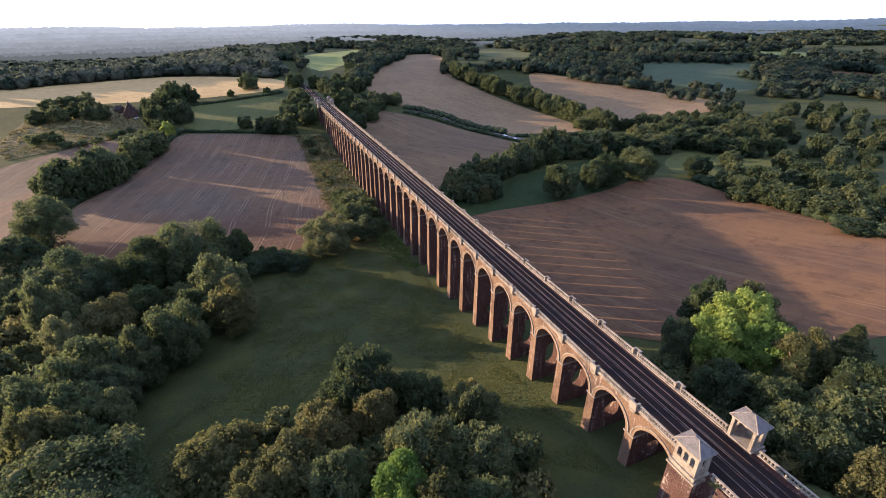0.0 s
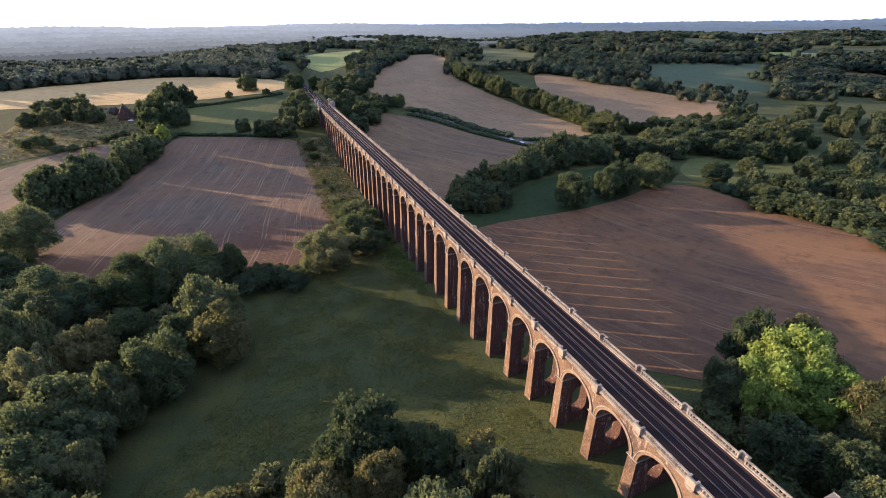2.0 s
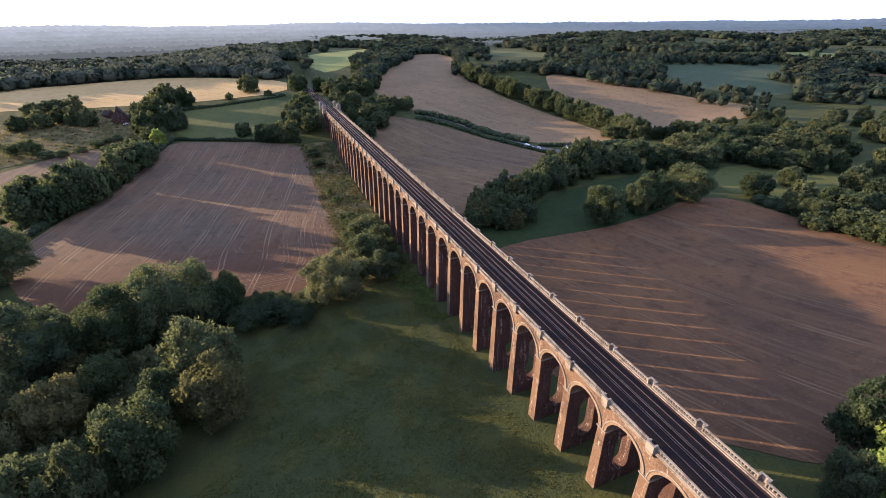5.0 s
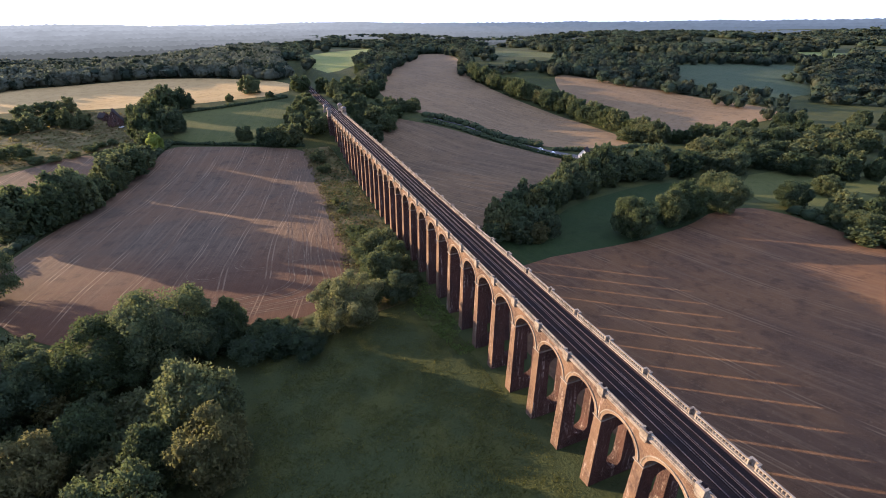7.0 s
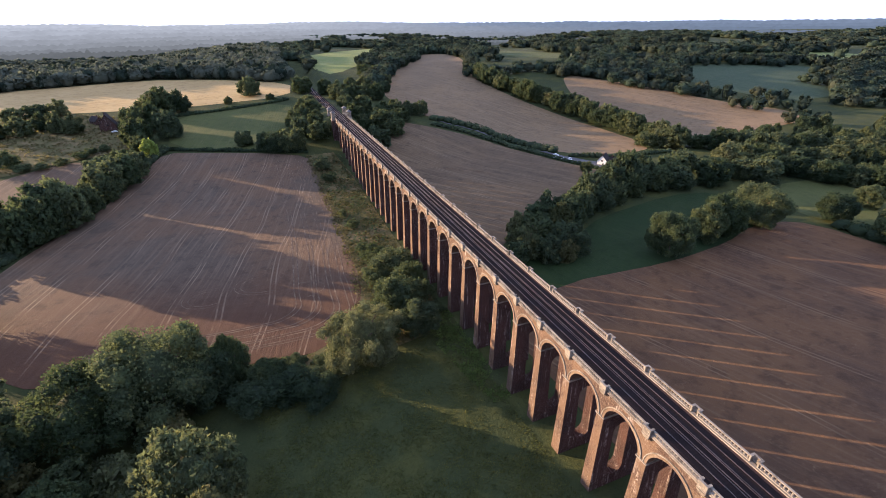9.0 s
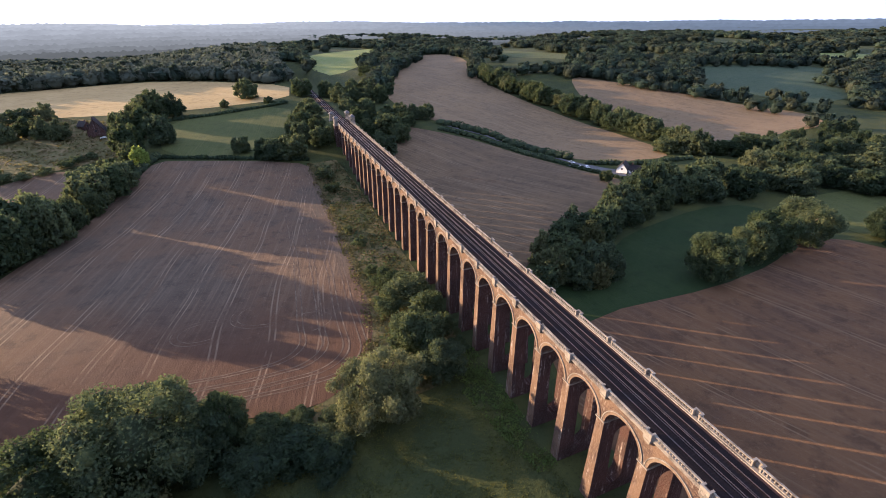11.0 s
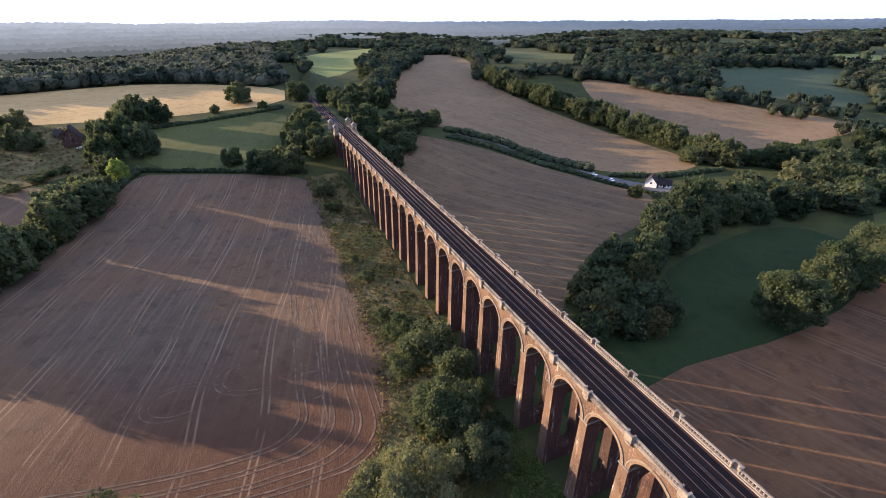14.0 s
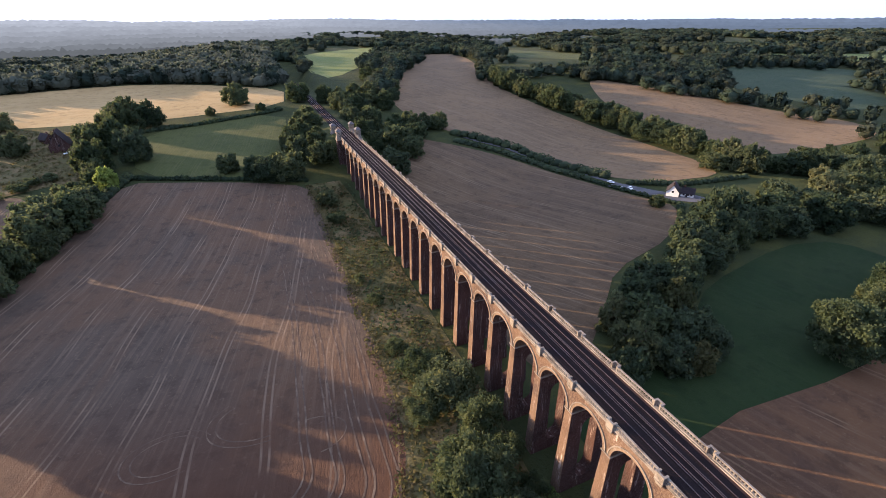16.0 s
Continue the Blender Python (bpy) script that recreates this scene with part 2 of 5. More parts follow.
# leaves of the left woods, paled so the colour carries the distant haze
M_LEAF_HAZED = leaves("hazed_leaves", (0.106, 0.124, 0.096), (0.124, 0.14, 0.106), (0.09, 0.108, 0.085), 0.0)
M_PINE = leaves("pine_needles", (0.075, 0.092, 0.042), (0.105, 0.118, 0.052), (0.035, 0.05, 0.024), 0.15)

# ---- ground ----
GROUND_Y = (-4800, -900, -300, -60, -20, 10, 21, 44, 56, 67, 90, 101, 112, 124, 146, 170, 260, 345, 396, 440, 505, 570, 700, 1000, 2000, 4800)
GROUND_Z = (30, 18, 4, -6, -11, -16, -18.6, -22.3, -24.3, -25.9, -28.7, -29.9, -30.7, -31.3, -32.2, -32.4, -32, -30, -21.5, -15, -7.7, 1, 11, 17, 19, 22)


def smooth_step(a, b, v):
    k = np.clip((v - a) / (b - a), 0, 1)
    return k * k * (3 - 2 * k)


def ground_z(x, y):
    """The height of the ground: a valley that the railway crosses, with low hills round it."""
    x, y = np.asarray(x, float), np.asarray(y, float)
    z = np.zeros(np.broadcast(x, y).shape)
    v = y - smooth_step(180, 320, y) * (105 * np.exp(-((x - 230) / 110) ** 2) + 45 * smooth_step(250, 420, x))
    for k in (-18, -9, 0, 9, 18):
        z = z + np.interp(v + k, GROUND_Y, GROUND_Z) / 5
    far = smooth_step(250, 1200, np.hypot(x, y - 150))
    z = z + far * (7 * np.sin(x / 310 + 0.6) * np.cos(y / 420) + 5 * np.sin(x / 170 - y / 260))
    z = z - 24 * smooth_step(-40, -380, x) * smooth_step(690, 1050, y) - 14 * smooth_step(300, 900, x) * smooth_step(450, 900, y)
    z = z + 3.0 * smooth_step(-70, -175, x) * smooth_step(170, 215, y) * smooth_step(420, 340, y)
    # the railway's bank at both ends, and the cutting beyond
    run = np.maximum(smooth_step(0, -14, y), smooth_step(412, 428, y) * smooth_step(900, 760, y))
    side = smooth_step(24, 7.5, np.abs(x - 1.05))
    return z + run * side * (-1.5 - z)


def spread(lo, hi, step, end, grow=1.22):
    """Even steps from lo to hi, then ever wider ones out to end on both sides."""
    inner, a, b, s = list(np.arange(lo, hi + 0.1, step)), lo, hi, step
    while b < end:
        s *= grow
        a, b = a - s, b + s
        inner = [a] + inner + [b]
    return np.array(inner)


gx, gy = spread(-300, 500, 5, 4700, 1.09), spread(-160, 760, 5, 4700, 1.09)
gX, gY = np.meshgrid(gx, gy)
cells = (np.arange(len(gy) - 1)[:, None] * len(gx) + np.arange(len(gx) - 1)[None]).ravel()
ground_mesh = mesh_from("ground", np.stack([gX, gY, ground_z(gX, gY)], -1).reshape(-1, 3), np.stack([cells, cells + 1, cells + 1 + len(gx), cells + len(gx)], 1))
ground_mesh.shade_smooth()
tagged(part_of("ground", ground_mesh, M_GRASS), "dark green rolling valley pasture in evening shade", "ground", kind="structure")


def rounded(points, times=2):
    """Cuts the corners of a ring of points."""
    p = np.array(points, float)
    for _ in range(times):
        q = np.roll(p, -1, 0)
        p = np.stack([0.8 * p + 0.2 * q, 0.2 * p + 0.8 * q], 1).reshape(-1, 2)
    return p


def inside(ring, x, y):
    """Whether points lie in a ring."""
    hit = np.zeros(np.broadcast(x, y).shape, bool)
    for (x0, y0), (x1, y1) in zip(ring, np.roll(ring, -1, 0)):
        cross = (y0 > y) != (y1 > y)
        hit ^= cross & (x < (x1 - x0) * (y - y0) / (y1 - y0 + 1e-12) + x0)
    return hit


def clipped(ring, axis, value, keep_low):
    out = []
    for a, b in zip(ring, ring[1:] + ring[:1]):
        ia, ib = (a[axis] <= value) == keep_low, (b[axis] <= value) == keep_low
        if ia:
            out.append(a)
        if ia != ib and a[axis] != b[axis]:
            k = (value - a[axis]) / (b[axis] - a[axis])
            out.append((a[0] + k * (b[0] - a[0]), a[1] + k * (b[1] - a[1])))
    return out


def field(name, ring, material, label, category="field", lift=0.14, step=8.0):
    """A field that lies on the ground."""
    ring = [tuple(p) for p in ring]
    xs, ys = [p[0] for p in ring], [p[1] for p in ring]
    bm, seen = bmesh.new(), {}
    for x0 in np.arange(min(xs), max(xs), step):
        band = clipped(clipped(ring, 0, x0, False), 0, x0 + step, True)
        if len(band) < 3:
            continue
        for y0 in np.arange(min(ys), max(ys), step):
            cell = clipped(clipped(band, 1, y0, False), 1, y0 + step, True)
            corners = []
            for p in cell:
                key = (round(p[0], 2), round(p[1], 2))
                if key not in seen:
                    seen[key] = bm.verts.new((key[0], key[1], float(ground_z(*key)) + lift))
                if seen[key] not in corners:
                    corners.append(seen[key])
            if len(corners) > 2 and not bm.faces.get(corners):
                bm.faces.new(corners)
    bmesh.ops.recalc_face_normals(bm, faces=bm.faces)
    if sum(f.normal.z for f in bm.faces) < 0:
        bmesh.ops.reverse_faces(bm, faces=bm.faces)
    return tagged(part(name, bm, material), label, category, kind="structure")


STUBBLE_WEST = rounded([(-132, 187), (-103, 188), (-66, 174), (-51, 175), (-38, 188), (-32, 205), (-30, 228), (-29, 303), (-29, 366), (-31, 393), (-60, 407), (-97, 419), (-128, 428), (-138, 393), (-152, 337), (-168, 296), (-176, 262), (-168, 228), (-153, 203)], 1)
STUBBLE_OUTER = rounded([(-262, 372), (-184, 436), (-160, 400), (-166, 345), (-184, 300), (-190, 262), (-196, 220), (-245, 250)])
GREEN_WEST = rounded([(-137, 519), (-27, 548), (-35, 451), (-31, 404), (-60, 413), (-124, 434)], 1)
TAN_HILL = rounded([(-430, 640), (-340, 668), (-280, 678), (-174, 706), (-110, 690), (-19, 636), (-26, 564), (-125, 549), (-195, 554), (-300, 566), (-430, 580)], 1)
SCRUB_WEST = rounded([(-265, 560), (-182, 545), (-160, 500), (-140, 440), (-172, 436), (-262, 395)], 1)
STUBBLE_EAST = rounded([(9, 164), (43, 179), (98, 175), (136, 179), (163, 188), (188, 184), (196, 165), (192, 97), (182, 50), (120, 20), (91, 12), (42, 38), (24, 58), (9, 80)], 1)
STUBBLE_LANE = rounded([(54, 454), (79, 434), (105, 411), (123, 390), (137, 352), (146, 326), (160, 292), (122, 266), (76, 252), (52, 230), (30, 212), (9, 212), (9, 330), (14, 398)], 1)
STUBBLE_HILL = rounded([(275, 1030), (338, 990), (222, 638), (224, 527), (247, 440), (243, 322), (166, 334), (118, 437), (82, 468), (66, 552), (114, 674)])
STUBBLE_FAR = rounded([(340, 611), (383, 538), (426, 434), (475, 383), (438, 335), (300, 338), (270, 380), (280, 440), (290, 518)])
GREEN_FAR = rounded([(537, 608), (774, 532), (599, 405), (504, 401), (457, 507)], 1)
GREEN_TOP = rounded([(500, 1150), (543, 731), (464, 676), (368, 845)], 1)
GREEN_HILL = rounded([(43, 1049), (300, 1380), (122, 840), (38, 668), (20, 754)], 1)
PADDOCK = rounded([(76, 213), (101, 228), (161, 239), (190, 232), (192, 200), (160, 180), (134, 172), (98, 168), (43, 171), (9, 160), (9, 205), (60, 214)], 1)
GLADE = rounded([(212, 210), (246, 229), (333, 199), (301, 178), (258, 156), (214, 162), (199, 186)], 1)
FAR_STUBBLE = rounded([(-227, 1900), (108, 1940), (48, 1440), (-164, 1497)], 1)
FAR_GREEN = rounded([(760, 700), (1050, 640), (900, 560), (720, 600)], 1)
FAR_BROWN = rounded([(760, 470), (900, 440), (820, 380), (720, 400)], 1)
VERGE = rounded([(-33, 394), (-32, 330), (-32, 278), (-33, 228), (-37, 196), (-46, 178), (-66, 171), (-60, 164), (-44, 166), (-20, 168), (-6, 175), (-6, 395)], 1)
FIELDS = [STUBBLE_WEST, STUBBLE_OUTER, GREEN_WEST, TAN_HILL, SCRUB_WEST, STUBBLE_EAST, STUBBLE_LANE, STUBBLE_HILL, STUBBLE_FAR, GREEN_FAR, GREEN_TOP, GREEN_HILL, PADDOCK, GLADE, FAR_STUBBLE, FAR_GREEN, FAR_BROWN]

SOIL, STRAW, PALE = (0.083, 0.059, 0.0355), (0.113, 0.078, 0.043), (0.239, 0.182, 0.114)
M_STUBBLE_WEST = crop("stubble_west", (0.082, 0.063, 0.045), (0.108, 0.07, 0.042), (0.25, 0.19, 0.128), 77, 17, 1.4, 0.24, (215.0, 285.0, (0.086, 0.042, 0.023)))
M_STUBBLE_EAST = crop("stubble_east", (0.071, 0.0425, 0.0255), (0.112, 0.0625, 0.03), (0.205, 0.139, 0.08), 104, 31, 1.6, 0.22)
M_STUBBLE_LANE = crop("stubble_lane", SOIL, STRAW, PALE, 120, 26, 1.6, 0.35)
M_STUBBLE_HILL = crop("stubble_hill", (0.139, 0.099, 0.056), (0.171, 0.119, 0.064), PALE, 116, 24, 2.0, 0.4)
M_TAN = crop("ripe_straw", (0.33, 0.235, 0.098), (0.38, 0.275, 0.12), (0.44, 0.335, 0.165), 12, 30, 3.0, 0.4)
M_GREEN = crop("green_crop", (0.055, 0.066, 0.02), (0.07, 0.08, 0.024), (0.095, 0.096, 0.034), 80, 12, 1.2, 0.4)
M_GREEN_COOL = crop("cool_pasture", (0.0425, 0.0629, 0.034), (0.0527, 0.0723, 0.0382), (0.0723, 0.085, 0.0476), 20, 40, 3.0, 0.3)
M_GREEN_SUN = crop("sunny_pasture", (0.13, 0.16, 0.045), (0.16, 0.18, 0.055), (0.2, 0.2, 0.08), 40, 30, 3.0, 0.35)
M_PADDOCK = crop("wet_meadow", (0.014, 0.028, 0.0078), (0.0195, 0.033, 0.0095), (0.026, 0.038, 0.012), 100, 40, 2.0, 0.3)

field("stubble_field", STUBBLE_WEST, M_STUBBLE_WEST, "harvested stubble field with pale wheel tracks, beside the viaduct")
field("stubble_field", STUBBLE_OUTER, M_STUBBLE_WEST, "brown stubble field beyond a row of trees")
field("stubble_field", STUBBLE_EAST, M_STUBBLE_EAST, "reddish-brown stubble field crossed by the viaduct's shadow")
field("stubble_field", STUBBLE_LANE, M_STUBBLE_LANE, "grey-brown stubble field between viaduct and lane")
field("stubble_field", STUBBLE_HILL, M_STUBBLE_HILL, "large pale-brown stubble field climbing a hill")
field("stubble_field", STUBBLE_FAR, M_STUBBLE_HILL, "far stubble field between two rows of trees")
field("stubble_field", FAR_STUBBLE, M_STUBBLE_HILL, "distant harvested field among woods")
field("stubble_field", FAR_BROWN, M_STUBBLE_EAST, "distant bare brown field")
field("straw_field", TAN_HILL, M_TAN, "sunlit golden straw field on the hillside")
field("green_field", GREEN_WEST, M_GREEN, "green crop field with faint rows inside hedges")
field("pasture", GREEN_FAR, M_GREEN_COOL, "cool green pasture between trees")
field("pasture", GREEN_TOP, M_GREEN, "olive-green pasture on the hilltop")
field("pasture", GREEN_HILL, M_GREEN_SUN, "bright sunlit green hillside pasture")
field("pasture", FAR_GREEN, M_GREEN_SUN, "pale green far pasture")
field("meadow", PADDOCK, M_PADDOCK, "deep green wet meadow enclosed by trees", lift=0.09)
field("meadow", GLADE, M_GREEN, "mown green glade between woods")
field("rough_ground", SCRUB_WEST, M_ROUGH, "rough brownish grassland by the farmhouse")
M_TRACK = surface("flattened_straw", (0.09, 0.064, 0.045), (0.16, 0.12, 0.082), (0.11, 0.08, 0.056), (3.2, 0.6), 0.95, (0.4, 0.05), 0.0, (1, 1, 1), (0.44, 0.66))


def ribbon(points, half):
    """The outline of a strip along a line of points."""
    p = np.array(points, float)
    d = np.gradient(p, axis=0)
    w = np.column_stack([-d[:, 1], d[:, 0]]) / np.linalg.norm(d, axis=1)[:, None] * half
    return np.concatenate([p + w, (p - w)[::-1]])


def strip(name, points, half, material, label, category, lift):
    """A narrow strip on the ground along a line."""
    p = np.array(points, float)
    p = np.concatenate([p[:-1] + (p[1:] - p[:-1]) * f for f in (0.0, 0.25, 0.5, 0.75)]).reshape(4, -1, 2).transpose(1, 0, 2).reshape(-1, 2)
    sway = np.array([(noise.noise((x / 14, y / 14, half * 40)), noise.noise((x / 14, y / 14, 9.0 + half * 40))) for x, y in p])
    p = p + 0.5 * sway
    edge = ribbon(p, half * (1 + 0.6 * np.array([noise.noise((x / 5, y / 5, 3.0)) for x, y in p]))[:, None])
    n = len(p)
    v = np.column_stack([edge, ground_z(edge[:, 0], edge[:, 1]) + lift])
    quads = [(i, i + 1, 2 * n - 2 - i, 2 * n - 1 - i) for i in range(n - 1)]
    return tagged(part_of(name, mesh_from(name, v, np.array(quads)[:, ::-1]), material), label, category, kind="structure")


# wheel tracks that follow the edge of the western field and turn on its headland
def track_line(offset):
    line = [(-29.5 - offset, y) for y in np.arange(390, 205, -12.0)]
    turn_r = 15.0 - offset * 0.2
    cx, cy = -29.5 - offset - turn_r, 181 + turn_r + offset * 0.7
    line = [(x - 4.0 * smooth_step(290, 200, y), y) for x, y in line if y > cy]
    line += [(cx - 4.0 + turn_r * math.cos(a), cy + turn_r * math.sin(a)) for a in np.linspace(0, -1.45, 9)]
    return line + [(cx - 6.0 - k * 12, cy - turn_r + 0.4 * k * k) for k in range(1, 5)]


for offset in (3.0, 5.0, 8.5, 10.4, 15.0, 16.9, 22.0, 23.8):
    strip("wheel_track", track_line(offset), 0.22, M_TRACK, "pale wheel track pressed into stubble", "wheel track", 0.19)
for cx, cy, r0, a0, a1 in ((-88, 224, 7.0, 0.4, 5.2), (-88, 224, 5.4, 0.4, 5.2), (-66, 228, 9.0, 2.2, 4.9), (-66, 228, 7.4, 2.2, 4.9), (-54, 216, 6.0, -1.4, 1.7)):
    strip("wheel_track", [(cx + 1.5 * r0 * math.cos(a), cy + r0 * math.sin(a)) for a in np.linspace(a0, a1, 22)], 0.15, M_TRACK, "curved wheel track where a tractor turned", "wheel track", 0.2)
field("rough_ground", VERGE, M_ROUGH, "overgrown strip of tall grass along the viaduct", lift=0.1)

# ---- viaduct ----
XC, PITCH, ARCHES = 1.05, 11.2, 37
HALF, PIER_Y = 5.2, 1.06
SPRING, TOP = -8.05, -1.55
RADIUS = PITCH / 2 - PIER_Y
END = ARCHES * PITCH

viaduct = tagged(empty("viaduct", pose(XC, 0, 0)), "long red-brick railway viaduct with tall round arches and stone balustrade", "viaduct")


def arch_mesh():
    """The spandrels and soffit of one arch, from pier to pier."""
    bm = bmesh.new()
    cols = [(0.0, SPRING), (PIER_Y, SPRING)]
    cols += [(PITCH / 2 - RADIUS * math.cos(math.pi * i / 28), SPRING + RADIUS * math.sin(math.pi * i / 28)) for i in range(1, 28)]
    cols += [(PITCH - PIER_Y, SPRING), (PITCH, SPRING)]
    rows = [[bm.verts.new((sx * HALF, y, z)) for sx, z in ((-1, TOP), (-1, zb), (1, zb), (1, TOP))] for y, zb in cols]
    for a, b in zip(rows, rows[1:]):
        for i in range(3):
            bm.faces.new((a[i], a[i + 1], b[i + 1], b[i]))
    bmesh.ops.recalc_face_normals(bm, faces=bm.faces)
    me = bpy.data.meshes.new("arch")
    bm.to_mesh(me)
    bm.free()
    me.materials.append(M_SPANDREL)
    return me


def ring_mesh(r0, r1, proud, steps=28):
    """A ring of arch stones that stands proud of one face, at x = 0."""
    bm = bmesh.new()
    rows = []
    for i in range(steps + 1):
        a = math.pi * i / steps
        rows.append([bm.verts.new((x, PITCH / 2 - r * math.cos(a), SPRING + r * math.sin(a))) for x, r in ((0, r0), (-proud, r0), (-proud, r1), (0, r1))])
    for a, b in zip(rows, rows[1:]):
        for i in range(3):
            bm.faces.new((a[i], a[i + 1], b[i + 1], b[i]))
    bmesh.ops.recalc_face_normals(bm, faces=bm.faces)
    me = bpy.data.meshes.new("arch_ring")
    bm.to_mesh(me)
    bm.free()
    me.materials.append(M_RING)
    return me


def pier_bmesh(foot):
    """A pier with a tall opening through it, round at head and foot."""
    bm = bmesh.new()
    hw, hole_r = HALF + 0.05, 2.05
    head, low = -11.4 - hole_r, foot + 3.0 + hole_r
    z0, z1 = foot - 1.2, SPRING
    n = 12
    if head - low < 0.4:
        low = head - 0.4
    ring = [(hole_r * math.cos(math.pi * i / n), head + hole_r * math.sin(math.pi * i / n)) for i in range(n + 1)]
    ring += [(-hole_r * math.cos(math.pi * i / n), low - hole_r * math.sin(math.pi * i / n)) for i in range(n + 1)]
    # upper block, lower block and the two legs, as strips of columns
    pieces = []
    up = ring[:n + 1]
    for a, b in zip(up, up[1:]):
        pieces.append((a, (a[0], z1), (b[0], z1), b))
    dn = ring[n + 1:]
    for a, b in zip(dn, dn[1:]):
        pieces.append((a, (a[0], z0), (b[0], z0), b))
    for s in (-1, 1):
        for za, zb in ((z0, low), (low, head), (head, z1)):
            pieces.append(((s * hole_r, za), (s * hw, za), (s * hw, zb), (s * hole_r, zb)))
    for y in (-PIER_Y, PIER_Y):
        for quad in pieces:
            bm.faces.new([bm.verts.new((p[0], y, p[1])) for p in quad])
    for a, b in zip(ring, ring[1:] + ring[:1]):
        bm.faces.new([bm.verts.new(v) for v in ((a[0], -PIER_Y, a[1]), (b[0], -PIER_Y, b[1]), (b[0], PIER_Y, b[1]), (a[0], PIER_Y, a[1]))])
    for s in (-1, 1):
        for za, zb in ((z0, low), (low, head), (head, z1)):
            bm.faces.new([bm.verts.new(v) for v in ((s * hw, -PIER_Y, za), (s * hw, PIER_Y, za), (s * hw, PIER_Y, zb), (s * hw, -PIER_Y, zb))])
    bmesh.ops.remove_doubles(bm, verts=bm.verts, dist=0.002)
    for v in bm.verts:
        k = (SPRING - v.co.z) * 0.016
        v.co.y += math.copysign(k, v.co.y)
        if abs(v.co.x) > hw - 0.01:
            v.co.x += math.copysign(k * 2.5, v.co.x)
    bmesh.ops.recalc_face_normals(bm, faces=bm.faces)
    return bm


def impost_mesh():
    bm = bmesh.new()
    for z0, z1, g in ((-8.5, -8.28, 0.1), (-8.28, -8.05, 0.24)):
        box(bm, -HALF - 0.06 - g, HALF + 0.06 + g, -PIER_Y - g, PIER_Y + g, z0, z1)
    me = bpy.data.meshes.new("impost")
    bm.to_mesh(me)
    bm.free()
    me.materials.append(M_STONE)
    return me


def cornice_mesh():
    """A moulded stone band along one side; the outside is at -x."""
    bm = bmesh.new()
    for x, z0, z1 in ((-0.16, -1.55, -1.42), (-0.36, -1.42, -1.26), (-0.28, -1.26, -1.14)):
        box(bm, x, 0.5, 0, PITCH, z0, z1)
    me = bpy.data.meshes.new("cornice")
    bm.to_mesh(me)
    bm.free()
    me.materials.append(M_STONE)
    return me


def balustrade_mesh(length):
    """A plinth, a row of turned balusters and a coping."""
    bm = bmesh.new()
    box(bm, -0.2, 0.2, 0, length, -1.14, -0.94)
    box(bm, -0.21, 0.21, 0, length, -0.2, -0.06)
    box(bm, -0.15, 0.15, 0, length, -0.06, 0.0)
    count = int(length / 0.58)
    gap = length / count
    for i in range(count):
        turned(bm, ((-0.94, 0.12), (-0.86, 0.085), (-0.68, 0.16), (-0.4, 0.08), (-0.26, 0.07), (-0.2, 0.12)), 6, 0, gap * (i + 0.5))
    me = bpy.data.meshes.new("balustrade")
    bm.to_mesh(me)
    bm.free()
    me.materials.append(M_STONE)
    return me


def horseshoe(bm, out, wide, thick, z0, z1):
    """A wall of U shape, open towards +x, as one piece."""
    ring = [(0.25, -wide), (-out, -wide), (-out, wide), (0.25, wide), (0.25, wide - thick), (-out + thick, wide - thick), (-out + thick, -wide + thick), (0.25, -wide + thick)]
    lo, hi = [[bm.verts.new((x, y, z)) for x, y in ring] for z in (z0, z1)]
    n = len(ring)
    for i in range(n):
        bm.faces.new((lo[i], lo[(i + 1) % n], hi[(i + 1) % n], hi[i]))
    for i, j, k, m in ((0, 1, 6, 7), (1, 2, 5, 6), (2, 3, 4, 5)):
        bm.faces.new((hi[i], hi[j], hi[k], hi[m]))
        bm.faces.new((lo[m], lo[k], lo[j], lo[i]))
    bmesh.ops.recalc_face_normals(bm, faces=bm.faces)


def refuge_meshes():
    """The wall, the coping and the corbel of a recess over a pier; the outside is at -x."""
    made = []
    for name, build in (("refuge", lambda bm: horseshoe(bm, 0.72, 0.82, 0.26, -1.5, 0.04)), ("coping", lambda bm: horseshoe(bm, 0.79, 0.89, 0.38, 0.042, 0.16)),
                        ("corbel", lambda bm: frustum(bm, -2.5, -1.502, (0.12, 0.5), (0.44, 0.84), -0.36, 0))):
        bm = bmesh.new()
        build(bm)
        me = bpy.data.meshes.new(name)
        bm.to_mesh(me)
        bm.free()
        me.materials.append(M_STONE)
        made.append(me)
    return made


ME_ARCH, ME_RING, ME_IMPOST, ME_CORNICE, ME_BALUSTRADE, ME_REFUGE = arch_mesh(), ring_mesh(RADIUS, RADIUS + 0.62, 0.1), impost_mesh(), cornice_mesh(), balustrade_mesh(PITCH - 1.64), refuge_meshes()
ME_RING_OUTER = ring_mesh(RADIUS + 0.62, RADIUS + 0.82, 0.2)
ME_RING_OUTER.materials[0] = M_STONE
for i in range(ARCHES):
    y = i * PITCH
    arch = part_of("arch", ME_ARCH, None, viaduct)
    arch.location.y = y
    for turn in (0, 180):
        m = pose(0, y if turn == 0 else y + PITCH, 0, 0, 0, turn) @ pose(-HALF, 0, 0)
        for name, me in (("arch_ring", ME_RING), ("hood_mould", ME_RING_OUTER), ("cornice", ME_CORNICE)):
            part_of(name, me, None, viaduct).matrix_basis = m
        part_of("balustrade", ME_BALUSTRADE, None, viaduct).matrix_basis = m @ pose(0.02, 0.82, 0)
